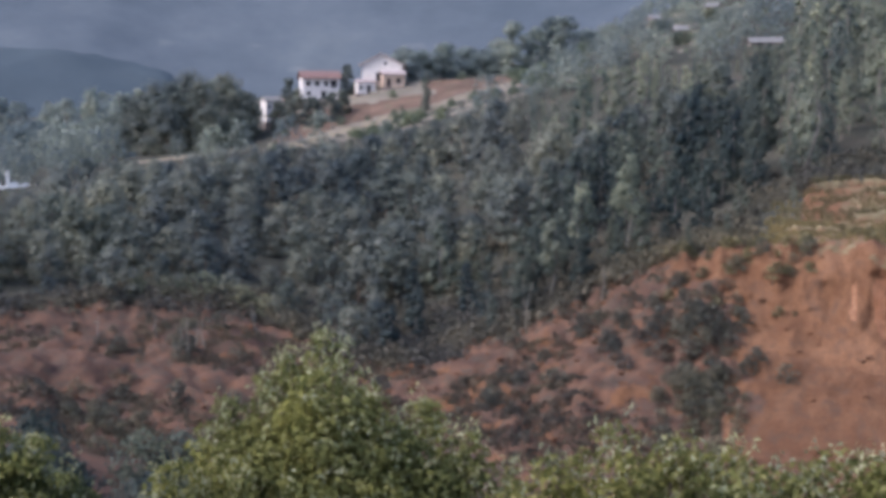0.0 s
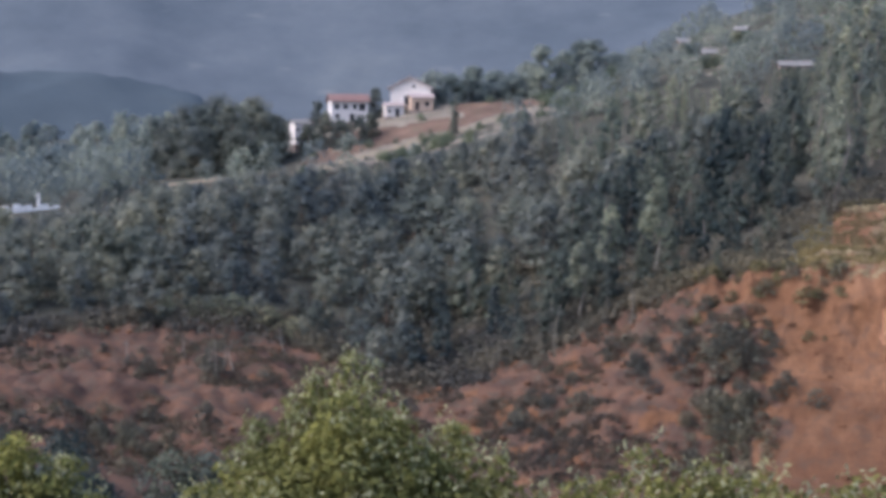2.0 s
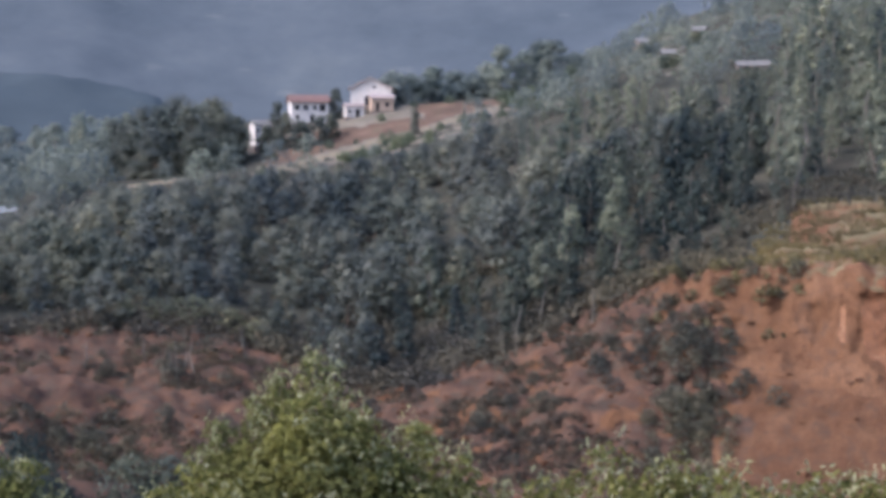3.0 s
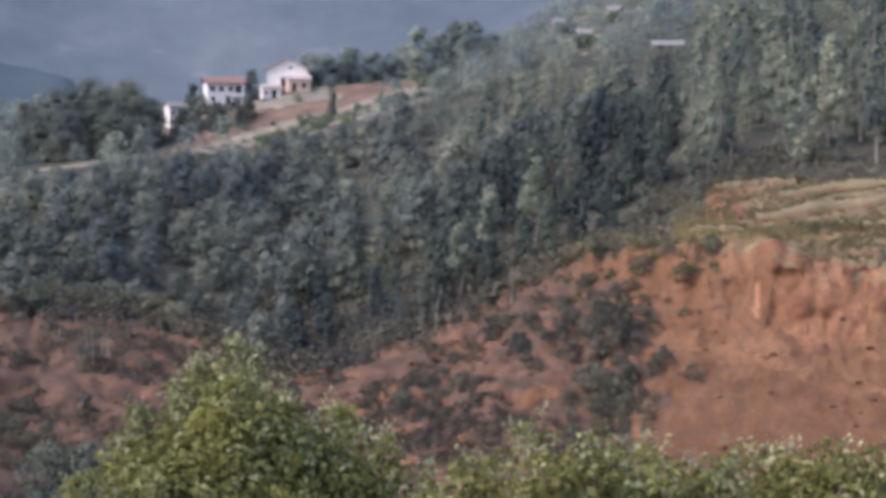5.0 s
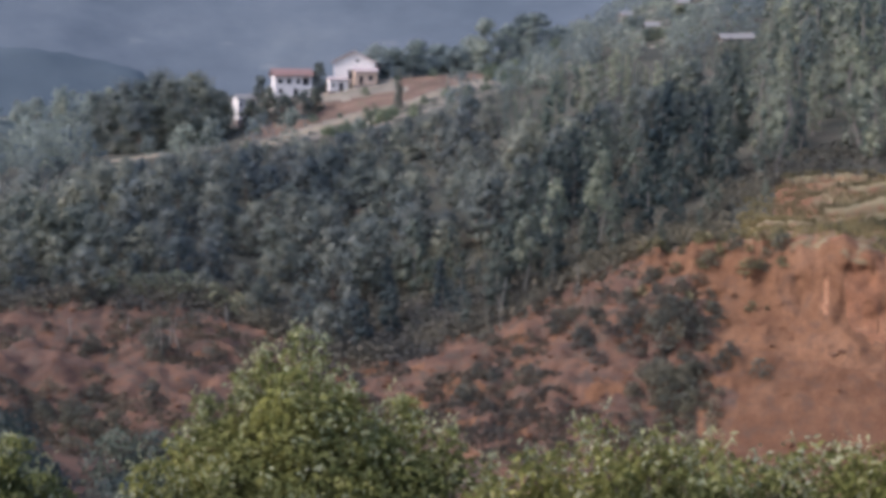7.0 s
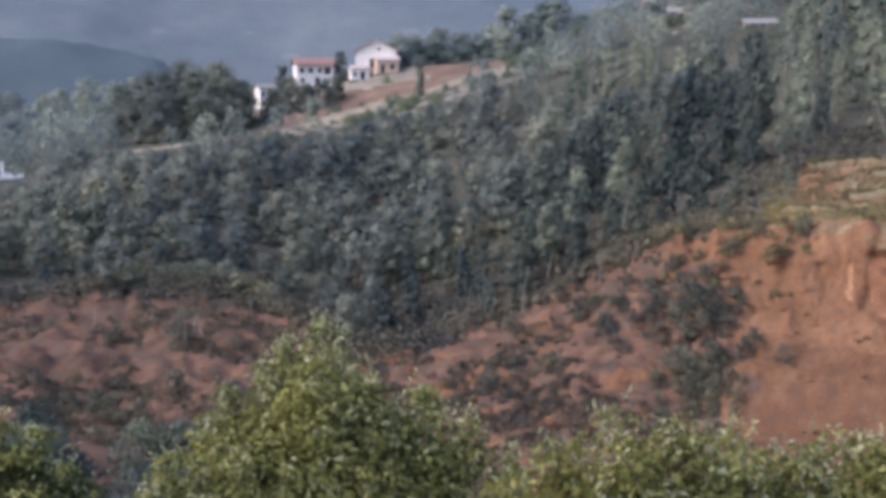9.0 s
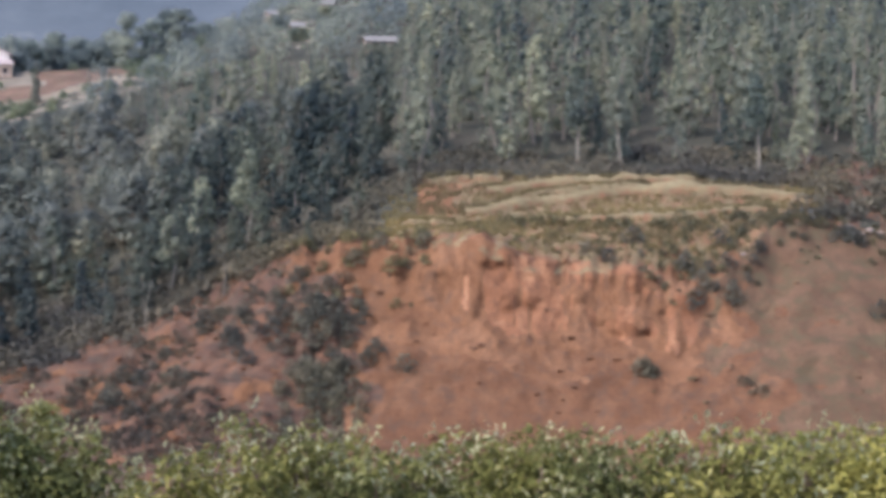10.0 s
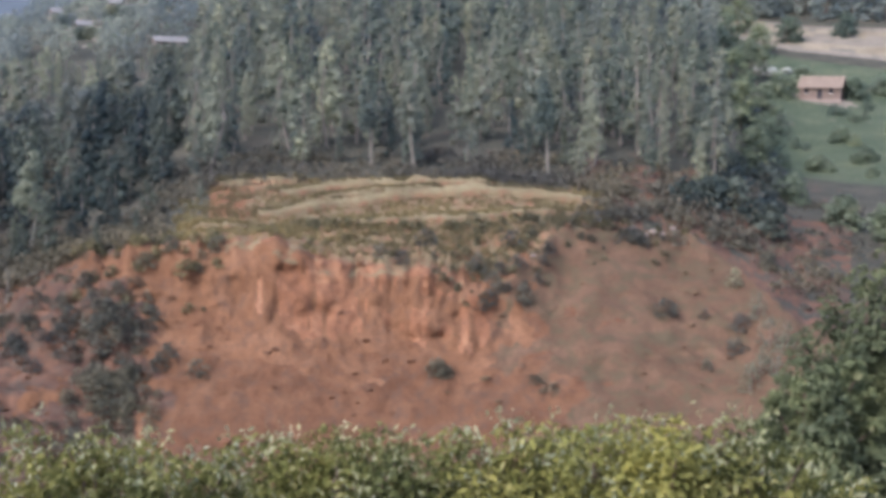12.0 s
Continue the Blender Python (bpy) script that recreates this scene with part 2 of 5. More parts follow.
SHELF_FRONT = [(-72, 162.8, 14.9), (-55.4, 179.6, 16), (-42.1, 183.2, 15.2), (-35.1, 179.6, 11.9), (-23.7, 174.4, 8.8), (-15.3, 175.3, 9.4), (-9.7, 175.5, 11.1), (-1.8, 176, 14.5), (12.5, 175.6, 21.8), (19.5, 174.9, 23.2), (27.8, 172.8, 24.5), (30.7, 172.3, 25.8), (39, 167.5, 26.1), (47.3, 165.4, 26), (60.8, 160.9, 26.2), (76.4, 160.8, 27.3), (93.3, 160.9, 27.9), (99.7, 157, 24.7), (102.6, 147.9, 19.6), (110.8, 139.3, 16)]
WOOD_FOOT = [(-73.6, 166.5, 15.1), (-56.6, 183.5, 16.1), (-43, 187.1, 15.5), (-35.9, 183.5, 12.1), (-24.2, 178.4, 9.3), (-15.6, 179.2, 9.9), (-9.9, 179.5, 11.7), (-1.8, 180, 15.2), (12.9, 181.5, 22.4), (24, 182.4, 25.5), (32.2, 183.2, 29.2), (35.9, 186.6, 31.2), (53, 185.6, 31.5), (71.8, 179.1, 31.8), (84.7, 170.1, 30.6), (97.7, 168.7, 29.8), (107.1, 168.9, 28.6), (116.6, 168.6, 25.3), (127.3, 160.7, 22.5)]
WOOD_HEAD = [(-108.8, 247.1, 26.1), (-98.4, 251.4, 27.1), (-83.8, 272.4, 31), (-68.4, 281.8, 32.7), (-52.7, 295.3, 34.1), (-38.7, 302.5, 36.4), (-24.9, 304, 39.6), (-3.8, 310, 46.2), (9, 314.9, 50.8), (21.9, 319.3, 56.2), (48.3, 326.4, 61.9), (64.3, 323.7, 60.7), (115.9, 309, 65.8), (136.5, 289.4, 61.4), (149.6, 260, 52.8), (154.7, 245.3, 44.3), (153.2, 222.3, 33.2), (161, 204.2, 32.7)]
FIELD_HEAD = [(-169.2, 384.4, 26.9), (-117.6, 382.3, 33.9), (-91.9, 379, 38.9), (-63.3, 354.4, 47), (-41.6, 347.5, 49.7), (-21.5, 349.3, 51), (-0, 350, 51.9), (9.9, 349.9, 57.9), (24.5, 359.2, 64.3), (54, 366, 72.1), (72.1, 362.9, 70.8), (129.8, 346.5, 76.6), (157.7, 334.7, 74), (180.5, 299.9, 58.1), (186.7, 272.1, 50.5), (197.6, 251.7, 46.5)]
CREST = [(-241.4, 549.3, 41), (-164.5, 535.3, 45.8), (-75.6, 423.3, 49.7), (-46.4, 387.2, 50.4), (-20.8, 389.4, 54.6), (1.5, 390, 57), (28.6, 419, 70.3), (47.1, 437.5, 80.5), (93.4, 440.2, 96.3), (157.6, 421.5, 103.1), (207.7, 399.2, 98.1), (226.3, 377.4, 87.9), (270.4, 347.1, 90.6)]
NEAR = [(3.0, 36.35), (12.0, 30.0), (32.0, 20.0), (70.0, 8.0)]


def line_at(line, az):
    pts = np.array(line)
    la = np.degrees(np.arctan2(pts[:, 0], pts[:, 1]))
    order = np.argsort(la)
    return (np.interp(az, la[order], np.hypot(pts[:, 0], pts[:, 1])[order]), np.interp(az, la[order], pts[order, 2]))


def levels(az):
    """Radii and heights of all lines at these bearings (degrees from +y)."""
    az = np.asarray(az, float)
    rs = [np.zeros_like(az)] + [np.full_like(az, r) for r, _ in NEAR]
    zs = [np.full_like(az, 36.4)] + [np.full_like(az, z) for _, z in NEAR]
    for line in (SLIP_FOOT, SLIP_TOP, SHELF_FRONT, WOOD_FOOT, WOOD_HEAD, FIELD_HEAD, CREST):
        r, z = line_at(line, az)
        rs.append(r)
        zs.append(z)
    rs += [np.maximum(900.0, rs[-1] + 250), np.full_like(az, 4800.0)]
    zs += [np.full_like(az, -30.0), np.full_like(az, -40.0)]
    rs, zs = np.array(rs), np.array(zs)
    # behind the camera the hill it stands on goes on
    back = smoothstep(55, 85, np.abs(az))
    hill = 36.4 + 25 * (1 - np.exp(-rs / 120.0))
    zs = zs * (1 - back) + hill * back
    return rs, zs


L_FOOT, L_TOP, L_SHELF, L_WOOD, L_HEAD, L_FIELD, L_CREST = 5, 6, 7, 8, 9, 10, 11
SHELF_AZ = (10.5, 27.2)     # bearings between which the terraced shelf lies
SCARP_AZ = (6.0, 25.0)


BUTTRESSES = [(13.3, 0.9, 0.4), (14.5, 0.4, 0.3), (15.6, 0.6, 0.4), (17.3, 0.3, 0.5), (19.7, 0.6, 0.9), (20.7, 0.2, 0.4), (21.3, 0.25, 0.4), (11.2, 0.4, 0.4), (9.4, 0.6, 0.7)]


def shape(az, s):
    """Place on the land for bearing az and level number s (both arrays)."""
    rs, zs = levels(az)
    k = np.clip(np.floor(s).astype(int), 0, len(rs) - 2)
    u = s - k
    idx = np.arange(len(az))
    r0, r1, z0, z1 = rs[k, idx], rs[k + 1, idx], zs[k, idx], zs[k + 1, idx]
    uz = u.copy()
    # the notches of the lip die out down the slope
    even = sum(line_at(SLIP_TOP, az + d)[1] for d in (-2.0, -1.4, -0.7, 0.0, 0.7, 1.4, 2.0)) / 7
    fade = smoothstep(0.78, 1.0, u)
    z1 = np.where((k == L_FOOT) & (np.abs(az) < 40), even + (z1 - even) * fade, z1)
    scarp = smoothstep(SCARP_AZ[0], SCARP_AZ[0] + 4, az) * (1 - smoothstep(SCARP_AZ[1] - 4, SCARP_AZ[1] + 2, az))
    rough = (1 - scarp) * (1 - 0.8 * smoothstep(21.0, 26.0, az))
    slip = k == L_FOOT
    steep = np.where(u < 0.72, 0.58 * u / 0.72, 0.58 + 0.42 * smoothstep(0.68, 1.0, u))
    uz = np.where(slip, u * (1 - scarp) + steep * scarp, uz)
    r = r0 + (r1 - r0) * u
    z = z0 + (z1 - z0) * uz
    # ragged upper edge of the slip
    edge = np.where(slip, smoothstep(0.8, 1.0, u), np.where(k == L_TOP, 1 - u, 0.0))
    r = r + edge * (0.4 + 0.6 * rough) * (1.1 * vnoise(az * 1.1, 0.0, 0.0, 1.0) + 0.9 * vnoise(az * 3.7, 5.0, 0.0, 1.0))
    z = z + edge * (0.45 + 0.55 * rough) * (0.7 * vnoise(az * 1.9, 2.0, 0.0, 1.0) + 0.5 * vnoise(az * 5.3, 8.0, 0.0, 1.0))
    a = np.radians(az)
    x, y = r * np.sin(a), r * np.cos(a)
    # relief: gullies and flutes on the torn slope, gentle swells elsewhere
    w_slip = np.where(slip, np.sin(np.pi * np.clip(u, 0, 1)) ** 0.6, 0.0)
    flute = 1 - np.abs(vnoise(az * 0.9 + 0.5 * vnoise(az * 0.7, z * 0.2, 1.0, 1.0), z * 0.10, 3.0, 1.0))
    flute2 = 1 - np.abs(vnoise(az * 2.6 + 0.7 * vnoise(az * 0.9, z * 0.3, 6.0, 1.0), z * 0.22, 9.0, 1.0))
    flute3 = 1 - np.abs(vnoise(az * 6.5 + 0.9 * vnoise(az * 1.5, z * 0.5, 2.0, 1.0), z * 0.4, 14.0, 1.0))
    cliff = np.where(slip, smoothstep(0.55, 0.85, u), 0.0) * scarp * (0.35 + 0.65 * smoothstep(-0.6, 0.4, vnoise(az * 0.45, 11.0, 0.0, 1.0))) + w_slip * rough * 0.7
    dr = -0.3 * cliff * (1.3 * (flute - 0.6) + 0.8 * (flute2 - 0.6) + 0.35 * (flute3 - 0.6)) * (0.75 + 0.7 * vnoise(az * 0.5, z * 0.12, 4.0, 1.0))
    dr -= np.where(slip, smoothstep(0.35, 0.7, u), 0.0) * scarp * 1.5 * fbm(az * 1.1 + 0.12 * z, z * 0.42, 21.0, 1.0, 4)
    # two buttresses that stand out of the cliff, and the clefts between them
    up = np.where(slip, smoothstep(0.5, 0.92, u), 0.0)
    for mid, half, out in BUTTRESSES:
        dr -= up * out * np.exp(-((az - mid) / half) ** 2)
    # slumped ledges at the near end of the cliff
    ledge = w_slip * smoothstep(0.3, 0.6, u) * smoothstep(2.0, 5.0, az) * (1 - smoothstep(10.5, 13.0, az))
    step = (0.42 * z + 0.9 * vnoise(az * 0.6, z * 0.1, 41.0, 1.0)) % 1.0
    dr += ledge * 0.45 * (step - 0.5 + 0.5 * smoothstep(0.8, 1.0, step)) * (0.6 + 0.6 * vnoise(az * 0.9, z * 0.3, 44.0, 1.0))
    lump = fbm(x, y, z, 0.16, 5)
    dr -= w_slip * (1.1 - 0.5 * scarp) * fbm(x, y, z, 0.45, 4)
    block = 1 - np.abs(fbm(x, y, z, 0.09, 3))
    dz = w_slip * rough * 3.4 * (block - 0.8) + w_slip * (0.7 + 1.2 * rough) * lump + w_slip * (0.4 + 0.5 * (1 - smoothstep(6, 12, az))) * fbm(x, y, 5.0, 0.6, 4)
    dz += np.where((k >= L_TOP) & (k < L_CREST), 0.35 * fbm(x, y, 0, 0.11, 4) * np.sin(np.pi * np.clip(u, 0, 1)), 0)
    dz += np.where(k >= L_CREST, 8 * fbm(x, y, 0, 0.01, 3) * np.sin(np.pi * np.clip(u, 0, 1)), 0)
    r = r + dr
    return r * np.sin(a), r * np.cos(a), z + dz


def land(az, s):
    """One place on the land as a Vector."""
    x, y, z = shape(np.array([float(az)]), np.array([float(s)]))
    return Vector((x[0], y[0], z[0]))


def lands(places):
    """Many places on the land at once: (bearing, level) each."""
    q = np.array(places, float)
    x, y, z = shape(q[:, 0], q[:, 1])
    return [Vector(p) for p in zip(x, y, z)]


def build_ground():
    az = np.concatenate([np.arange(-180, -32, 6.0), np.arange(-32, 7, 0.2), np.arange(7, 26, 0.1), np.arange(26, 46, 0.2), np.arange(46, 180, 6.0)])
    steps = [3, 5, 8, 12, 20, 110, 18, 32, 50, 26, 36, 12, 8]
    s = np.concatenate([k + np.arange(n) / n for k, n in enumerate(steps)] + [[len(steps)]])
    s = s[1:]
    A, S = np.meshgrid(az, s, indexing="ij")
    x, y, z = shape(A.ravel(), S.ravel())
    na, ns = A.shape
    verts = np.stack([x, y, z], 1)
    i, j = np.meshgrid(np.arange(na), np.arange(ns - 1), indexing="ij")
    n = (i + 1) % na
    faces = np.stack([i * ns + j, i * ns + j + 1, n * ns + j + 1, n * ns + j], -1).reshape(-1, 4)
    ca, cs = A[:, :-1].ravel() + 0.1, (S[:, :-1] + S[:, 1:]).ravel() / 2
    fx, fy, fz = shape(ca, cs)
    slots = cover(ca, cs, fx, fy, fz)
    # the small patch under the viewpoint
    verts = np.vstack([verts, [[0.0, 0.0, 36.4]] * na])
    k = np.arange(na)
    fan = np.stack([len(verts) - 1 - k, k * ns, ((k + 1) % na) * ns, len(verts) - 1 - (k + 1) % na], -1)
    me = mesh_of("ground", verts, np.vstack([faces, fan]), COVER, list(slots) + [0] * na, smooth=True)
    return tagged(new("ground", me), label="hillside with a torn red earth slip below woodland", category="ground", kind="structure")


COVER = [M_FLOOR, M_EARTH, M_DEBRIS, M_DUST, M_SHELF, M_TAN, M_FIELD, M_GREEN, M_TALUS, M_FRESH_LIT, M_DRYGRASS]


def cover(az, s, x, y, z):
    """Which ground cover lies where."""
    k, u = np.floor(s).astype(int), s - np.floor(s)
    n = fbm(x, y, z, 0.12, 4)
    out = np.zeros(len(az), dtype=int)
    slip = (s > L_FOOT - 0.5 + 0.1 * n) & (s < L_TOP + 0.3 + 0.5 * n) & (az > -25)
    n2 = fbm(x, y, z, 0.4, 3)
    kind = np.where(az + 4.0 * n + 3.0 * n2 < 5.4 + 2.8 * np.clip(2.2 * (L_TOP - s) - 0.2, 0, 1), 2, np.where(az + 3 * n + 4 * n2 > 25.4 - 3.4 * np.clip(s - L_FOOT - 0.2, 0, 0.8), 3, 1))
    kind = np.where((kind == 2) & (az > -14) & (n2 - 0.4 * n > 0.3), 1, kind)
    kind = np.where((kind == 1) & (az > 8) & (s - L_FOOT + 0.45 * n + 0.3 * n2 < 0.5), 8, kind)
    out = np.where(slip, kind, out)
    out = np.where((k == L_TOP) & (az > 9) & (az < 25) & (u + 0.6 * n + 0.3 * n2 > 0.0), 4, out)
    # Ragged patches of the paler, lit-looking earth on the upper cliff.
    rib = vnoise(az * 1.5, s * 5.0, 31.0, 1.0) + 0.7 * vnoise(az * 4.5, s * 11.0, 7.0, 1.0)
    out = np.where((k == L_FOOT) & (u > 0.7 - 0.12 * rib + 0.1 * n) & (az > 12.2) & (az < 22.5) & (rib > -0.25) & (fbm(x, y, z, 0.2, 3) > -0.22), 9, out)
    out = np.where((k == L_FOOT) & (u > 0.91 + 0.06 * n) & (n2 + 0.6 * n > 0.12) & (az > 9) & (az < 26), 4, out)
    out = np.where((k == L_SHELF) & (az > SHELF_AZ[0]) & (az < SHELF_AZ[1]), 4, out)
    out = np.where((k == L_SHELF) & (az > SHELF_AZ[0]) & (az < 12.0 + 0.9 * n2), 1, out)
    out = np.where((s > L_TOP) & (s < L_TOP + 0.35 + 0.2 * n) & (az > 4.2 + 0.8 * n2) & (az < 10.5), np.where(n2 > -0.25, 1, 2), out)
    out = np.where((az > 26.0 + n) & (az < 37) & (s > L_TOP) & (s < L_WOOD + 0.12 + 0.1 * n), np.where(n2 > -0.2, 2, 0), out)
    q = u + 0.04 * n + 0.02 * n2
    # Track and strips are set to fit their rise in the camera's view.
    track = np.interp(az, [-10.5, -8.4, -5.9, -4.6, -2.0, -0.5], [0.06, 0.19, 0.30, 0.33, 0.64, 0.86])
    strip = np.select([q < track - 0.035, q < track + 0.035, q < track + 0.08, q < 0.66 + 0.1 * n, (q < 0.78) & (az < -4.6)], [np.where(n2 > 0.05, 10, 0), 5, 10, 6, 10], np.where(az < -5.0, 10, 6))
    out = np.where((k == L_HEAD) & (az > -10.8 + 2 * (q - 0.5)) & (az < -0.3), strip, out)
    out = np.where((k == L_HEAD) & (az > -1.1) & (az < 0.0) & (u > 0.72) & (u < 0.93), 5, out)
    out = np.where((k == L_FIELD) & (az > -11) & (az < -4.5) & (u < 0.5), np.where(u + 0.2 * n < 0.1, 5, 4), out)
    out = np.where((k == L_HEAD) & (u < 0.10) & (az > -17.0) & (az < -14.7), 5, out)
    # Open hill: the pale grass patches also paint in distant haze.
    hill = (az > 0.2 + 0.6 * n) & (az < 11.5) & (s > L_HEAD - 0.1) & (s < L_CREST)
    out = np.where(hill, np.select([n2 + 0.5 * n < -0.15, n2 + 0.5 * n < 0.12, n2 + 0.5 * n < 0.3], [0, 0, 7], 10), out)
    right = (az > 33.5 + 0.8 * n)
    out = np.where(right & (s > L_WOOD + 0.75) & (s < L_FIELD + 0.2), 7, out)
    w = s - L_FIELD + 0.03 * n
    bare = np.where(((w > 0.30) & (w < 0.34)) | ((w > 0.41) & (w < 0.45)), 5, 10)
    out = np.where((az > 31.2 + 1.5 * n) & (w > 0.26) & (w < 0.47), bare, out)
    yard = ((az - 35.6) / 1.4) ** 2 + ((s - L_FIELD + 0.13 + 0.04 * n2) / 0.07) ** 2
    out = np.where(yard < 1, 10, out)
    return out


ground = build_ground()


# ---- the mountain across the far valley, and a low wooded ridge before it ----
# Distant woods with the blue haze painted into their base colour.
def haze_tinted_wood(name, low, mid, high, field):
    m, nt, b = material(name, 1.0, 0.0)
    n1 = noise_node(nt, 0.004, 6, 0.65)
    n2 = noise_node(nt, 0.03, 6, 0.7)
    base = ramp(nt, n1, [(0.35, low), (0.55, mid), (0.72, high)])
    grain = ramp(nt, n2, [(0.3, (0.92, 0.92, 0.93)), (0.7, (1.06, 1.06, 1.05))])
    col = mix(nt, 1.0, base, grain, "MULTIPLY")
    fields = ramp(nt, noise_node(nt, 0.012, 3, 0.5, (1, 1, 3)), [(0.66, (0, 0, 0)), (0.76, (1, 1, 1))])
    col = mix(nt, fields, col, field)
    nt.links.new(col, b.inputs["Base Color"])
    # A weak glow is added in place of light scattered by haze.
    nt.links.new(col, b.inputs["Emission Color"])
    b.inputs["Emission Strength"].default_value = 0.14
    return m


def slope_mesh(name, az, place, mat):
    """A hillside swept over bearings az; place(bearing, share of the way up) gives distance and height."""
    A, Hh = np.meshgrid(az, np.linspace(0, 1, 70), indexing="ij")
    a = np.radians(A)
    r, z = place(A, Hh)
    x, y = r * np.sin(a), r * np.cos(a)
    z = z + 26 * Hh * fbm(x, y, 0, 0.004, 5) + 5 * fbm(x, y, 0, 0.03, 3)
    na, ns = A.shape
    i, j = np.meshgrid(np.arange(na - 1), np.arange(ns - 1), indexing="ij")
    faces = np.stack([i * ns + j, i * ns + j + 1, (i + 1) * ns + j + 1, (i + 1) * ns + j], -1).reshape(-1, 4)
    return mesh_of(name, np.stack([x.ravel(), y.ravel(), z.ravel()], 1), faces, mat, smooth=True)


def build_mountain():
    def rise(A, Hh):
        spur = 1 - vnoise(A * 0.07, Hh * 0.6, 2.0, 1.0) ** 2
        r = 1500 + 1300 * Hh - 320 * spur * np.sin(np.pi * np.clip(Hh, 0, 0.5))
        return r, -90 + 620 * Hh ** 1.15
    m = haze_tinted_wood("haze_tinted_mountain_wood", (0.062, 0.076, 0.09), (0.08, 0.094, 0.108), (0.104, 0.118, 0.126), (0.108, 0.12, 0.128))
    tagged(new("backdrop_mountain", slope_mesh("mountain", np.arange(-60, 80.1, 0.7), rise, m)), label="wooded mountain across the far valley, blue haze in its colour", category="mountain", kind="structure")

    def low(A, Hh):
        top = np.interp(A, [-60, -24, -18.5, -15.5, -12.8, -10.5], [110, 84, 80, 68, 15, -30])
        return 820 + 160 * Hh, -60 + (top + 60) * np.sin(Hh * np.pi / 2) ** 0.8
    m = haze_tinted_wood("haze_tinted_ridge_wood", (0.046, 0.06, 0.072), (0.055, 0.07, 0.081), (0.068, 0.083, 0.09), (0.075, 0.09, 0.095))
    tagged(new("backdrop_ridge", slope_mesh("ridge", np.arange(-60, -10.4, 0.5), low, m)), label="low dark blue-green wooded ridge, haze in its colour", category="ridge", kind="structure")


build_mountain()


# ---- plants ----
def leaf_cloud(centres, normals, size, rng, slim=0.5, droop=0.0, loose=0.55):
    """A folded rhombic leaf at every centre. Returns vertices and faces."""
    n = len(centres)
    rnd = rng.normal(size=(n, 3))
    nrm = normals + loose * rnd
    nrm /= np.linalg.norm(nrm, axis=1)[:, None] + 1e-9
    t = np.cross(nrm, rng.normal(size=(n, 3)))
    t[:, 2] -= droop
    t /= np.linalg.norm(t, axis=1)[:, None] + 1e-9
    b = np.cross(nrm, t)
    L = (size * rng.uniform(0.65, 1.35, n))[:, None]
    w = L * slim
    v = np.empty((n, 4, 3))
    v[:, 0] = centres - t * L * 0.5
    v[:, 1] = centres + b * w * 0.5 + nrm * w * 0.18
    v[:, 2] = centres + t * L * 0.5
    v[:, 3] = centres - b * w * 0.5 + nrm * w * 0.18
    f = np.arange(n * 4).reshape(n, 4)
    return v.reshape(-1, 3), f


def clump_points(clumps, n, rng, upper=0.6, fill=0.25):
    """Points and outward normals over a set of ellipsoid clumps (x, y, z, rx, ry, rz)."""
    c = np.asarray(clumps, float)
    area = c[:, 3] * c[:, 5]
    pick = rng.choice(len(c), n, p=area / area.sum())
    d = rng.normal(size=(n, 3))
    d /= np.linalg.norm(d, axis=1)[:, None]
    flip = (d[:, 2] < 0) & (rng.random(n) < upper)
    d[flip, 2] *= -1
    k = 1.0 - fill * rng.random(n) ** 1.5 + 0.12 * rng.normal(size=n) * 0.5
    p = c[pick, :3] + d * c[pick, 3:] * k[:, None]
    return p, d


def tube(path, radii, sides=6):
    """A tapered, bent limb along a path."""
    verts, faces = [], []
    for i, (p, r) in enumerate(zip(path, radii)):
        p = Vector(p)
        q = Vector(path[min(i + 1, len(path) - 1)]) - Vector(path[max(i - 1, 0)])
        q.normalize()
        x = q.orthogonal().normalized()
        y = q.cross(x)
        for j in range(sides):
            t = 2 * math.pi * j / sides
            verts.append(p + (x * math.cos(t) + y * math.sin(t)) * r)
    for i in range(len(path) - 1):
        for j in range(sides):
            k = (j + 1) % sides
            faces.append((i * sides + j, i * sides + k, (i + 1) * sides + k, (i + 1) * sides + j))
    faces.append(tuple(range(sides))[::-1])
    faces.append(tuple((len(path) - 1) * sides + j for j in range(sides)))
    return verts, faces


def join(pieces):
    verts, faces = [], []
    for v, f in pieces:
        o = len(verts)
        verts.extend(tuple(p) for p in v)
        faces.extend(tuple(o + i for i in q) for q in f)
    return verts, faces


def trunk_and_limbs(rng, height, radius, tips, bend=0.4):
    """A bent tapered trunk with one limb to each tip."""
    top = Vector((rng.normal() * bend * 0.4, rng.normal() * bend * 0.4, height))
    mid = Vector((rng.normal() * bend, rng.normal() * bend, height * 0.5))
    path = [Vector((0, 0, -0.8)), Vector((0, 0, 0.3)), mid * 0.5, mid, (mid + top) / 2, top]
    pieces = [tube(path, [radius * 1.5, radius * 1.1, radius * 0.9, radius * 0.75, radius * 0.5, radius * 0.2])]
    for tip in tips:
        tip = Vector(tip)
        k = max(0.25, min(0.85, (tip.z - tip.xy.length * 0.7) / height))
        start = mid * (k / 0.5) if k < 0.5 else mid + (top - mid) * ((k - 0.5) / 0.5)
        knee = (start + tip) / 2 + Vector((0, 0, -0.08 * (tip - start).length))
        pieces.append(tube([start, knee, tip], [radius * 0.38, radius * 0.24, radius * 0.08], 4))
    return join(pieces)


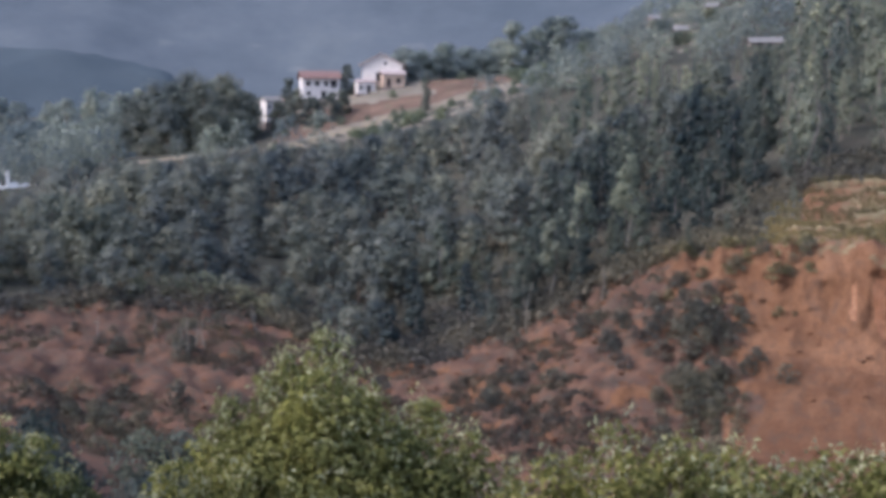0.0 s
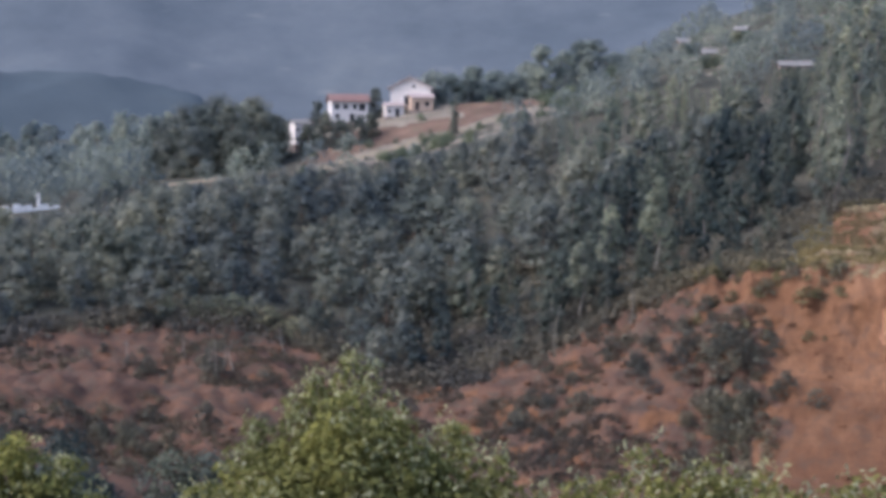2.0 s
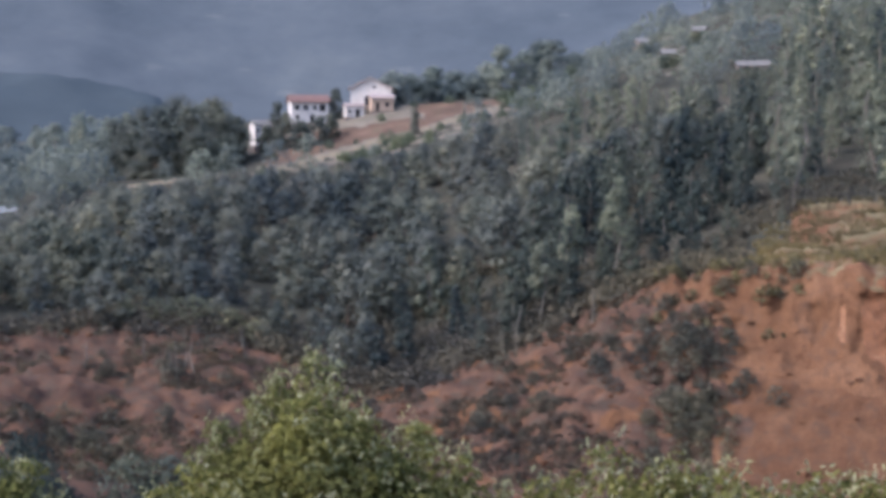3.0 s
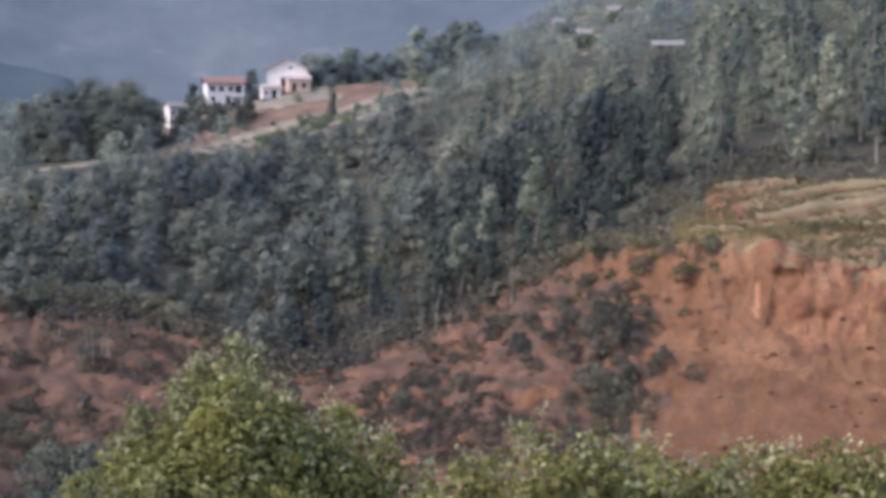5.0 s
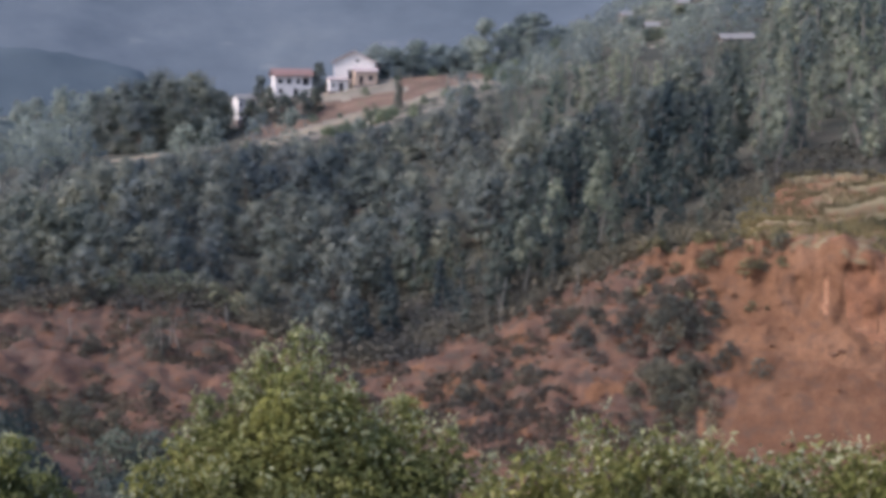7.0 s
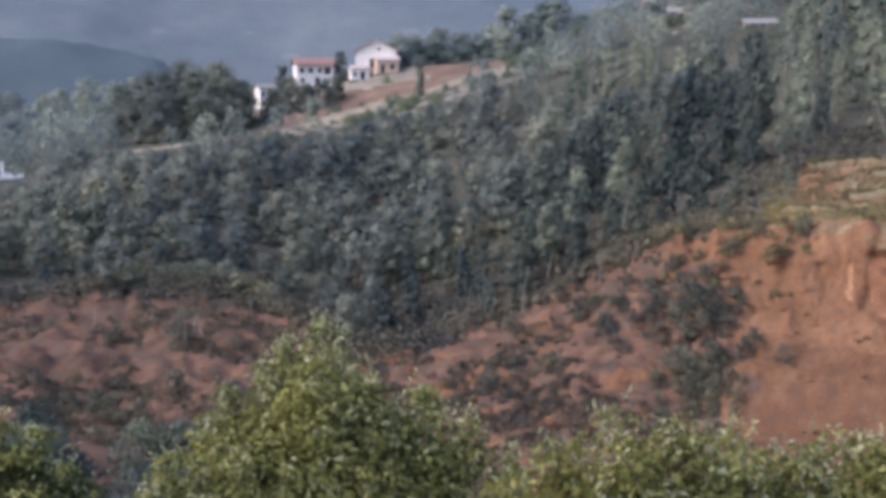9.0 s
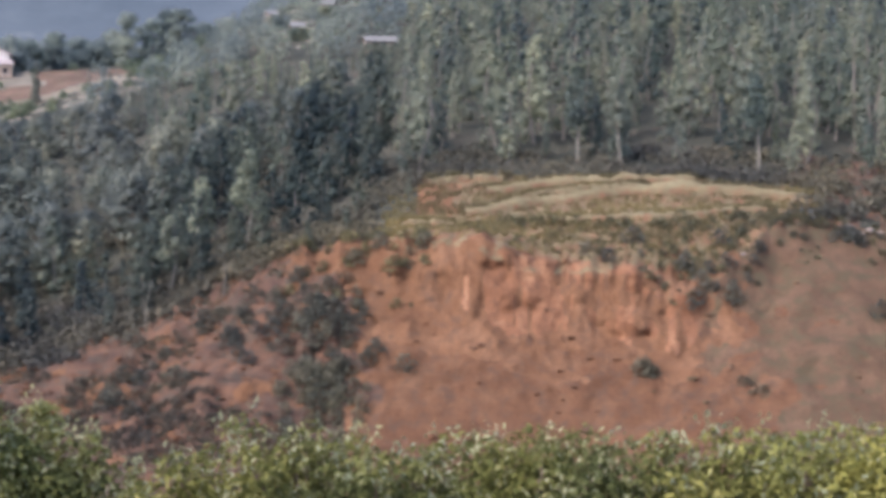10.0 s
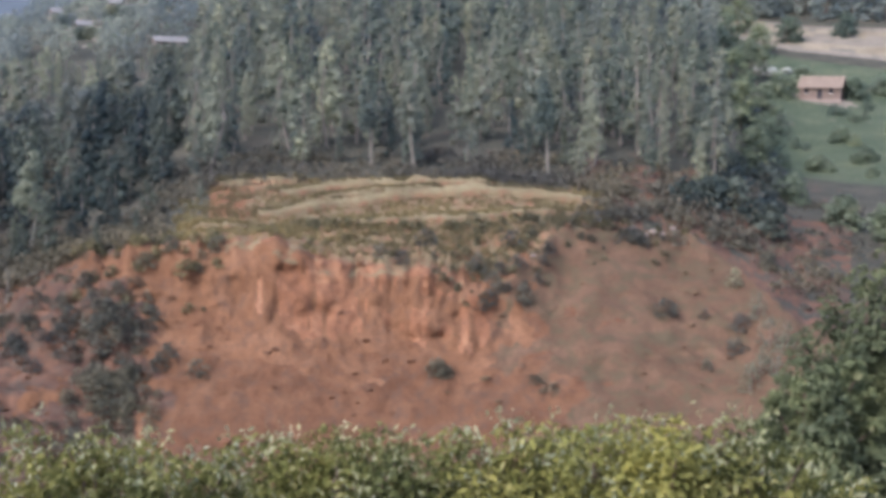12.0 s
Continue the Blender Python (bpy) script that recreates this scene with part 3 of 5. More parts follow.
def broad_crown(rng, height, width, low=0.3, n=14):
    """Clumps of a round, uneven crown."""
    out = []
    for i in range(n):
        h = low + (1 - low) * (i + 0.5) / n
        bulge = math.sin(math.pi * min(1, (h - low) / (1 - low) * 0.8 + 0.22)) ** 0.7
        a = i * 2.4 + rng.normal() * 0.4
        rad = width * 0.5 * bulge * rng.uniform(0.35, 0.9)
        k = width * rng.uniform(0.2, 0.32)
        out.append((rad * math.cos(a), rad * math.sin(a), h * height - k * 0.6, k, k, k * rng.uniform(0.6, 0.85)))
    return out


def gum_crown(rng, height, width, low=0.3, n=16):
    """Clumps of a tall, narrow, ragged crown."""
    out = []
    for i in range(n):
        h = low + (1 - low) * (i + 0.5) / n
        taper = min(1.0, (1.08 - h) / 0.45)
        a = i * 2.1 + rng.normal() * 0.5
        rad = width * 0.5 * taper * rng.uniform(0.15, 0.75)
        k = width * rng.uniform(0.2, 0.32) * (0.55 + 0.45 * taper)
        out.append((rad * math.cos(a), rad * math.sin(a), h * height - k * 0.8, k, k, k * rng.uniform(0.9, 1.4)))
    return out


def cone_crown(rng, height, width, low=0.08, n=14):
    out = []
    for i in range(n):
        h = low + (1 - low) * (i + 0.5) / n
        k = width * 0.5 * (1 - 0.75 * (h - low) / (1 - low))
        out.append((rng.normal() * 0.08 * width, rng.normal() * 0.08 * width, h * height - k * 0.5, k, k, k * 1.6))
    return out


def shade_cores(clumps, rng, share=0.43):
    """Lumpy balls added inside each clump to block light. Returns vertices and faces."""
    bm = bmesh.new()
    bmesh.ops.create_icosphere(bm, subdivisions=1, radius=1.12)
    base = np.array([v.co[:] for v in bm.verts])
    tri = np.array([[v.index for v in f.verts] for f in bm.faces])
    bm.free()
    vs, fs = [], []
    for i, c in enumerate(clumps):
        lump = 1 + 0.45 * vnoise(base[:, 0] * 2.2 + 9 * i, base[:, 1] * 2.2, base[:, 2] * 2.2, 1.0)[:, None] + 0.05 * rng.normal(size=(len(base), 1))
        vs.append(base * lump * np.array(c[3:]) * share + np.array(c[:3]))
        fs.append(tri + i * len(base))
    return np.vstack(vs), np.vstack(fs)


def crown_mesh(v, f, clumps, rng, mat, share=0.43):
    """Leaves round the light-blocking inner balls, as one mesh."""
    hv, hf = shade_cores(clumps, rng, share)
    lo = len(v)
    tri = np.concatenate([f[:, [0, 1, 2]], f[:, [0, 2, 3]], hf + lo])
    me = mesh_of("crown", np.vstack([v, hv]), tri, mat)
    me.polygons.foreach_set("use_smooth", np.arange(len(tri)) >= 2 * len(f))
    return me


def make_tree(name, rng, height, width, style, leaves, leaf, leaf_mat, bark, label, category="tree", group="", limbs=5):
    low = {"broad": 0.06, "gum": 0.14, "feather": 0.08, "cone": 0.06, "shrub": 0.0}[style]
    clumps = {"broad": broad_crown, "gum": gum_crown, "feather": gum_crown, "cone": cone_crown, "shrub": broad_crown}[style](rng, height, width, low)
    p, d = clump_points(clumps, leaves, rng, 0.6, 0.5)
    if style == "shrub":
        p[:, 2] = np.maximum(p[:, 2], 0.05)
    slim, droop = {"feather": (0.3, 1.4), "gum": (0.42, 0.9)}.get(style, (0.6, 0.2))
    v, f = leaf_cloud(p, d, leaf, rng, slim, droop, 0.38)
    tree = thing(name, label, category, group)
    tips = [clumps[i][:3] for i in sorted(rng.choice(len(clumps), min(limbs, len(clumps)), replace=False))]
    tv, tf = trunk_and_limbs(rng, height * 0.9, max(0.05, height * 0.014), tips, 0.03 * height)
    part("trunk", mesh_of("trunk", tv, tf, bark, smooth=True), bark, tree)
    part("crown", crown_mesh(v, f, clumps, rng, leaf_mat, 0.36) if style in ("broad", "gum", "feather") else mesh_of("crown", v, f, leaf_mat), leaf_mat, tree)
    return tree


def on_land(az, r):
    """The place on the land at a bearing and a distance."""
    rs, _ = levels(np.array([float(az)]))
    s = float(np.interp(r, rs[:, 0], np.arange(len(rs))))
    return land(az, s)


def on_lands(places):
    """Many places on the land at once: (bearing, distance) each."""
    q = np.array(places, float)
    rs, _ = levels(q[:, 0])
    return lands([(a, np.interp(r, rs[:, k], np.arange(len(rs)))) for k, (a, r) in enumerate(q)])


def planted(p, rng, scale=1.0, lean=2.0):
    return (Matrix.Translation(p) @ pose(0, 0, -0.1, rng.normal() * lean, rng.normal() * lean, rng.uniform(0, 360))
            @ Matrix.Scale(scale, 4))


def put(master, m):
    """A copy at pose m, scaled as m is."""
    ob = copy_thing(master, m)
    ob.matrix_basis = m
    return ob


def grow(masters, spots, rng):
    """Stand the masters in turn at the spots: (place, scale)."""
    used = set()
    for i, (p, sc) in enumerate(spots):
        k = int(rng.integers(len(masters)))
        m = planted(p, rng, sc)
        if k not in used:
            masters[k].matrix_basis = m
            used.add(k)
        else:
            put(masters[k], m)
    for k, t in enumerate(masters):
        if k not in used:
            for c in list(t.children_recursive) + [t]:
                bpy.data.objects.remove(c)


rng = np.random.default_rng(11)
LABEL = {
    "broad": "grey-green broadleaf tree of the hillside wood",
    "gum": "tall narrow gum tree with a pale trunk in the wood",
    "feather": "feathery green tree at the foot of the wood",
}


def masters(style, count, h, w, leaves, leaf, mat, bark, label, group, name):
    return [make_tree(name, rng, h * rng.uniform(0.85, 1.15), w * rng.uniform(0.85, 1.2), style, leaves, leaf, mat, bark, label, "tree", group)
            for _ in range(count)]


def wood_from(a):
    """The level at which the trees begin: the slip's edge, or the back of the shelf."""
    if 8.9 < a < 10.2:
        return L_SHELF + 0.15
    return L_WOOD + 0.03 if 10.2 <= a < 33 else L_TOP + (0.35 if a > 4.6 else 0.15)


OPEN = [(8.95, 296, 1.1), (5.5, 326, 0.6), (4.5, 352, 0.5), (6.7, 355, 0.6), (1.45, 362, 0.5), (-22.3, 274, 1.9)]   # lines of sight kept clear: bearing, distance, half-width


# how high the tops of the wood stand in the camera's view, bearing by bearing, in degrees; trees are cut to fit
WOOD_TOP = ([-29, -23.3, -20.2, -17.3, -14.8, -10.8, -9.8, -7.5, -5.1, -2.0, -0.4, 3.1, 7.6, 9.5, 10.6, 12.0], [-2.9, -2.1, -1.4, -1.15, -1.1, -0.65, -0.65, -0.3, 0.4, 1.1, 1.4, 2.7, 2.9, 3.5, 5.5, 9.0])


def wood_spots(rng):
    """Where the trees of the hillside wood stand: (place, height, style, distance)."""
    found = []
    r = 168.0
    while r < 425:
        gap = 6.2 + (r - 168) * 0.012
        step = math.degrees(gap / r)
        az = np.arange(-29, 44, step)
        az = az + rng.uniform(-0.4, 0.4, len(az)) * step
        rr = r + rng.uniform(-0.4, 0.4, len(az)) * gap
        rs, _ = levels(az)
        for k, (a, d) in enumerate(zip(az, rr)):
            s = float(np.interp(d, rs[:, k], np.arange(len(rs))))
            if s < wood_from(a) or s > (L_FIELD + 0.85 if a > -0.3 else L_HEAD + (0.95 if a < -18 else 0.0)):
                continue
            if (a > 31.5 and s > L_WOOD + 0.1) or (a > 30.5 and s < L_WOOD + 0.05):
                continue
            found.append((a, s))
        r += gap * 0.9
    sills = [(b, r0, half, on_land(b, r0).z + (2.7 if b > 0 else 0.1)) for b, r0, half in OPEN]
    out = []
    for (a, s), p in zip(found, lands(found)):
        style = "gum" if (a > 9 or (a > -1 and s > L_WOOD + 0.45)) else "broad"
        if -7 < a < 9 and s < L_WOOD + 0.22 + 0.02 * a:
            style = "feather"
        h = {"broad": 9.5, "gum": 15.0, "feather": 12.0}[style] * rng.uniform(0.55, 1.25)
        far = math.hypot(p.x, p.y)
        ground_rise = math.degrees(math.atan2(p.z - EYE[2], far))
        top = float(np.interp(a, *WOOD_TOP))
        if a < -17.4 and s > L_HEAD + 0.06:
            style = "far"
            h = rng.uniform(5, 11)
        elif a < -11 and s > L_HEAD:
            continue
        elif a < 11.8 and ground_rise > top - 0.45:
            # the open hill above the wood: few, small trees
            if rng.random() < 0.12:
                continue
            style = "far"
            h = rng.uniform(3.0, 9.0)
            if a < 6:
                cap = float(np.interp(a, [-2, 0.5, 1.5, 3, 5, 6], [4.1, 4.5, 4.2, 4.7, 6.0, 8.0]))
                h = min(h, max(2.0, math.tan(radians(cap)) * far + EYE[2] - p.z))
        elif a < 12:
            h = min(h, max(2.6, math.tan(radians(top + rng.uniform(-0.25, 0.3))) * far + EYE[2] - p.z))
        for b, r0, half, sill in sills:
            if abs(a - b) < half and r0 - 60 < far < r0 + 9:
                h = min(h, max(1.2, (sill - EYE[2]) / r0 * far + EYE[2] - p.z))
        if s < L_WOOD + 0.1:
            h *= rng.uniform(0.5, 1.0)
        if 4.6 < a < 10.2 and s < L_WOOD:
            h = min(h, rng.uniform(2.5, 5.5))
        out.append((p, h, style, far))
    return out


def build_wood():
    kinds = {
        "broad": masters("broad", 9, 9.5, 7.4, 720, 0.6, M_LEAF_WOOD, M_BARK, LABEL["broad"], "broadleaf trees of the wood", "broadleaf_tree"),
        "gum": masters("gum", 9, 15.0, 5.4, 760, 0.56, M_LEAF_GUM, M_BARK_GREY, LABEL["gum"], "gum trees of the wood", "gum_tree"),
        "feather": masters("feather", 6, 12.0, 6.4, 700, 0.75, M_LEAF_FEATHER, M_BARK_GREY, LABEL["feather"], "feathery trees of the wood", "feathery_tree"),
    }
    base = {"broad": 9.5, "gum": 15.0, "feather": 12.0}
    spots = wood_spots(rng)
    spots.sort(key=lambda q: q[3])
    rest = [q for q in spots if q[2] == "far"]
    for style, ms in kinds.items():
        mine = [q for q in spots if q[2] == style]
        grow(ms, [(q[0], q[1] / base[style]) for q in mine[:300]], rng)
        rest += mine[300:]
    if rest:
        vs, fs, slot, o = [], [], [], 0
        base["far"] = 9.5
        lows = {k: [tree_arrays(k, base[k]) for _ in range(4)] for k in base}
        for p, h, style, _ in rest:
            v, f, nleaf = lows[style][int(rng.integers(4))]
            a = rng.uniform(0, 6.28)
            rot = np.array([[math.cos(a), -math.sin(a), 0], [math.sin(a), math.cos(a), 0], [0, 0, 1]])
            vs.append(v @ rot.T * (h / base[style]) + np.array(p))
            fs.append(f + o)
            # Far trees and any past 335 m get the haze-tinted leaves.
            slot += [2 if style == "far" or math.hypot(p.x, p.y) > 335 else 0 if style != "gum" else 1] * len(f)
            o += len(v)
        me = mesh_of("upper_wood", np.vstack(vs), np.vstack(fs), [M_LEAF_WOOD, M_LEAF_GUM, M_LEAF_HAZE], slot)
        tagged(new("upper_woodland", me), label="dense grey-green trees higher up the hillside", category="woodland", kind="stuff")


def tree_arrays(style, h):
    w = {"broad": 6.6, "gum": 5.6, "feather": 5.6, "far": 8.0}[style]
    cl = (broad_crown if style in ("broad", "far") else gum_crown)(rng, h, w, 0.15, 14)
    p, d = clump_points(cl, 200, rng)
    v, f = leaf_cloud(p, d, 0.95, rng, 0.6, 0.3, 0.3)
    q = np.array([[-.15, 0, -1], [.15, 0, -1], [.06, 0, h * 0.85], [-.06, 0, h * 0.85], [0, -.15, -1], [0, .15, -1], [0, .06, h * 0.85], [0, -.06, h * 0.85]])
    f = np.vstack([f, [[len(v), len(v) + 1, len(v) + 2, len(v) + 3], [len(v) + 4, len(v) + 5, len(v) + 6, len(v) + 7]]])
    return np.vstack([v, q]), f, 225


build_wood()


def single(style, az, r, h, w, leaves, leaf, mat, bark, label, name="tree", group="", sink=0.0, category="tree"):
    t = make_tree(name, rng, h, w, style, leaves, leaf, mat, bark, label, category, group)
    t.matrix_basis = planted(on_land(az, r) - Vector((0, 0, sink)), rng, 1.0, 1.0)
    return t


# trees round the farm houses and on the crest
FARM = "trees round the farm houses"
def tall_to(az, r, rise):
    """The height of a tree at a place whose top stands so many degrees above the eye."""
    return EYE[2] + r * math.tan(radians(rise)) - on_land(az, r).z


for az, r, rise, w in [(-17.3, 322, 1.5, 10), (-16.3, 318, 2.15, 12), (-14.9, 322, 2.55, 14), (-13.4, 324, 2.5, 13), (-12.5, 326, 1.7, 8), (-14.2, 317, 2.3, 11), (-15.6, 316, 2.1, 11), (-12.9, 318, 1.8, 9), (-15.7, 310, 1.2, 10), (-14.0, 310, 1.1, 11), (-12.9, 314, 0.8, 8)]:
    single("broad", az, r, tall_to(az, r, rise), w, 2200, 0.6, M_LEAF_FARM, M_BARK, "large dark round-crowned tree near the farm", "farm_tree", FARM)
for az, r, h, w in [(-10.7, 332, 11, 5), (-10.4, 326, 9, 5), (-9.8, 324, 7, 6), (-9.0, 325, 7, 6), (-8.5, 330, 6, 4), (-11.2, 326, 7, 4), (-8.3, 348, 8, 4)]:
    single("broad", az, r, h, w, 900, 0.6, M_LEAF_FARM, M_BARK, "dark bushy tree below the farm house", "farm_tree", FARM)
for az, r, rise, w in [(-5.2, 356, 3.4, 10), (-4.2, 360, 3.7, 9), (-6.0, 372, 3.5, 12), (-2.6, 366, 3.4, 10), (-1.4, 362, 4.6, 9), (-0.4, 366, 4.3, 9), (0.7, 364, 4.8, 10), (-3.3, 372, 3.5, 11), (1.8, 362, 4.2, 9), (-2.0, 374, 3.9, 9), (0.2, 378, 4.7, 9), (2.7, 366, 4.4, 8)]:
    single("broad", az, r, tall_to(az, r, rise), w, 1700, 0.8, M_LEAF_HAZE, M_BARK, "green tree on the crest behind the fields, leaves tinted for haze", "crest_tree", "trees on the crest")
single("cone", -5.0, 318, 9.5, 2.4, 900, 0.5, M_LEAF_WOOD, M_BARK, "dark slim cypress at the edge of the field", "cypress")

edge_bush = [make_tree("field_bush", rng, 2.6, 3.4, "shrub", 240, 0.5, M_LEAF_FIELD, M_BARK, "olive bush on a bank between the fields", "bush", "bushes on the field banks", 4) for _ in range(3)]
spots = []
for _ in range(28):
    spots.append((rng.uniform(-11.5, 0.5), L_HEAD + float(rng.choice([0.03, 0.3, 0.68, 0.97])) + rng.normal() * 0.03, rng.uniform(0.35, 1.0)))
for _ in range(26):
    a = rng.uniform(-8.5, -1.0)
    spots.append((a, L_HEAD + max(0.02, 0.3 + 0.09 * (a + 5.9)) * rng.uniform(0.1, 0.75), rng.uniform(0.5, 1.1)))
for _ in range(22):
    spots.append((rng.uniform(33.5, 40), rng.uniform(L_WOOD + 0.6, L_FIELD + 0.1), rng.uniform(0.5, 1.2)))
for _ in range(26):
    spots.append((rng.uniform(-1.6, 1.8), rng.uniform(L_HEAD + 0.2, L_FIELD + 0.4), rng.uniform(0.8, 1.5)))
spots = [(p, q[2]) for p, q in zip(lands([q[:2] for q in spots]), spots)]
grow(edge_bush, spots, rng)

rim_bush = [make_tree("rim_bush", rng, 2.8, 3.6, "shrub", 260, 0.5, M_LEAF_FEATHER, M_BARK, "dark bush on the scrubby rim of the gully", "bush", "bushes on the gully rim", 4) for _ in range(3)]
spots = [(rng.uniform(30.2, 34.0), rng.uniform(L_WOOD - 0.4, L_HEAD + 0.3), rng.uniform(0.7, 1.7)) for _ in range(70)]
grow(rim_bush, [(p, q[2]) for p, q in zip(lands([q[:2] for q in spots]), spots)], rng)

# woods further left, with haze painted into their leaves
far_tree = [make_tree("far_tree", rng, 13, 11, "broad", 280, 1.4, M_LEAF_HAZE, M_BARK, "tree of the woods beyond the spur, leaves tinted for haze", "tree", "far woods") for _ in range(3)]
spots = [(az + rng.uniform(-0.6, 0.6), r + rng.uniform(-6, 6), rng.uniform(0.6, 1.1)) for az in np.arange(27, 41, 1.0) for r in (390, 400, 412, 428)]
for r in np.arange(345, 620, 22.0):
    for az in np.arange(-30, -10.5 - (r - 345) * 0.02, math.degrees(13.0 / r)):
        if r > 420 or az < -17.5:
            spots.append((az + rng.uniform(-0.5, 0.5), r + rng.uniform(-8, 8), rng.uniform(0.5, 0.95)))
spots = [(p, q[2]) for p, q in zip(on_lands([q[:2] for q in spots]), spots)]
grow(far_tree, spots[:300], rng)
for az, r, h, w in [(33.0, 232, 8, 7), (33.6, 250, 9, 8), (32.4, 268, 10, 8), (34.6, 226, 5, 6), (36.6, 214, 5, 6), (38.5, 210, 6, 7), (33.4, 290, 9, 7), (32.0, 300, 11, 8), (31.6, 325, 12, 8), (32.8, 330, 10, 8), (31.8, 350, 12, 9), (33.0, 352, 9, 8),
                     (33.9, 318, 6, 6), (34.8, 330, 5, 7), (36.8, 322, 5, 7), (38.0, 326, 5, 7), (37.4, 268, 3, 5), (35.6, 262, 3, 6), (36.4, 284, 3, 5), (38.6, 290, 3.5, 6), (32.2, 376, 11, 9), (34.2, 366, 7, 8), (36.4, 372, 6, 8), (38.8, 368, 6, 8)]:
    single("broad", az, r, h, w, 800, 0.75, M_LEAF_FIELD, M_BARK, "bushy green tree beside the fields", "field_tree", "trees beside the fields")


# ---- shrubs and torn-up brush on the slip ----
shrub_m = [make_tree("shrub", rng, 2.4, 3.4, "shrub", 190, 0.46, M_LEAF_SHRUB, M_BARK, "dusty dark shrub clinging to the slipped earth", "shrub", "shrubs on the slip", 4) for _ in range(5)]
spots = []
for az, s, n, wide, tall in [(6.5, 5.28, 70, 1.9, 0.26), (7.4, 5.5, 20, 1.4, 0.2), (3.6, 5.72, 34, 2.4, 0.18), (6.5, 5.55, 9, 1.3, 0.22), (-1.0, 5.5, 20, 2.5, 0.25), (-16, 5.75, 26, 4.0, 0.14),
                             (-19, 5.2, 30, 3.0, 0.14), (28.5, 5.95, 12, 2.2, 0.08), (31.0, 6.9, 26, 3.0, 0.4), (21.3, 6.2, 8, 2.2, 0.3), (20.3, 5.45, 5, 0.4, 0.03), (31.5, 5.5, 7, 1.6, 0.2),
                             (23.6, 5.86, 10, 1.6, 0.12), (-12, 5.35, 12, 3.0, 0.2), (9.6, 5.9, 5, 1.5, 0.08)]:
    for _ in range(n):
        a, q = az + rng.normal() * wide * 0.6, s + rng.normal() * tall * 0.6
        spots.append((a, q, rng.uniform(0.3, 0.95)))
spots = [(p, q[2]) for p, q in zip(lands([q[:2] for q in spots]), spots)]
grow(shrub_m, spots, rng)

# low olive tufts along the lip of the shelf
tuft_m = [make_tree("tuft", rng, 0.9, 1.3, "shrub", 56, 0.36, M_LEAF_WEED, M_BARK, "low olive tuft of weeds on the grassy shelf", "weed", "weeds on the shelf", 3) for _ in range(4)]
spots = [(rng.uniform(12.5, 26.5), L_TOP + rng.uniform(0.1, 1.15), rng.uniform(0.5, 1.3)) for _ in range(70)]
spots += [(rng.uniform(13.5, 25.5), L_SHELF + 0.02 + rng.normal() * 0.05, rng.uniform(0.7, 1.5)) for _ in range(50)]
spots += [(rng.uniform(4.5, 11), L_TOP + rng.normal() * 0.18, rng.uniform(0.6, 1.8)) for _ in range(45)]
spots += [(rng.uniform(20, 31), L_TOP + rng.normal() * 0.12, rng.uniform(0.5, 1.2)) for _ in range(60)]
spots = [(p, q[2]) for p, q in zip(lands([q[:2] for q in spots]), spots)]
grow(tuft_m, spots, rng)

# bare stems left standing on the slip, and pale trunks at the foot of the wood
for az, s_, h in [(-15.4, 5.62, 3.6), (-15.0, 5.6, 4.4), (-14.7, 5.63, 3.2), (-14.3, 5.66, 4.0), (-16.2, 5.7, 2.8), (-12.2, 5.85, 4.0), (-18.6, 5.75, 3.0), (-0.8, 5.93, 6.0), (2.4, 5.9, 4.5)]:
    stem = thing("bare_stem", "thin bare grey stem standing on the slip", "tree trunk", "bare stems on the slip")
    v, f = trunk_and_limbs(rng, h, 0.13, [(0.5, 0.2, h * 0.8), (-0.5, 0.1, h * 0.9)], 0.3)
    part("trunk", mesh_of("trunk", v, f, M_BARK_PALE, smooth=True), M_BARK_PALE, stem)
    stem.matrix_basis = planted(land(az, s_), rng, 1.0, 4.0)
for az, s_, h in [(1.5, 7.6, 13), (3.3, 7.7, 14), (0.2, 7.3, 11), (19.0, 8.03, 13), (24.6, 8.05, 14), (17.2, 8.05, 13)]:
    v, f = trunk_and_limbs(rng, h * 0.92, 0.2, [(0.6, 0.3, h * 0.75), (-0.7, -0.2, h * 0.8), (0.2, -0.6, h * 0.7)], 0.5)
    t = thing("pale_trunk_tree", "slender tree with a long bare pale trunk", "tree", "pale-trunked trees")
    part("trunk", mesh_of("trunk", v, f, M_BARK_PALE, smooth=True), M_BARK_PALE, t)
    p, d = clump_points(gum_crown(rng, h, 4.6, 0.5, 12), 520, rng)
    v, f = leaf_cloud(p, d, 0.8, rng, 0.5, 0.5, 0.35)
    part("crown", mesh_of("crown", v, f, M_LEAF_GUM), M_LEAF_GUM, t)
    t.matrix_basis = planted(land(az, s_), rng, 1.0, 3.0)
for az, s_, k in [(33.4, 5.75, 1.0), (33.9, 5.6, 1.2), (34.2, 5.45, 1.1), (33.6, 5.4, 0.9), (34.6, 5.7, 1.0), (33.2, 5.25, 1.0), (32.4, 5.85, 0.8)]:
    t = make_tree("pale_shrub", rng, 3.2 * k, 2.6 * k, "shrub", 150, 0.38, M_LEAF_PALE, M_BARK_PALE, "sparse shrub with pale silvery leaves", "shrub", "pale shrubs by the gully", 5)
    t.matrix_basis = planted(land(az, s_), rng, 1.0, 2.0)

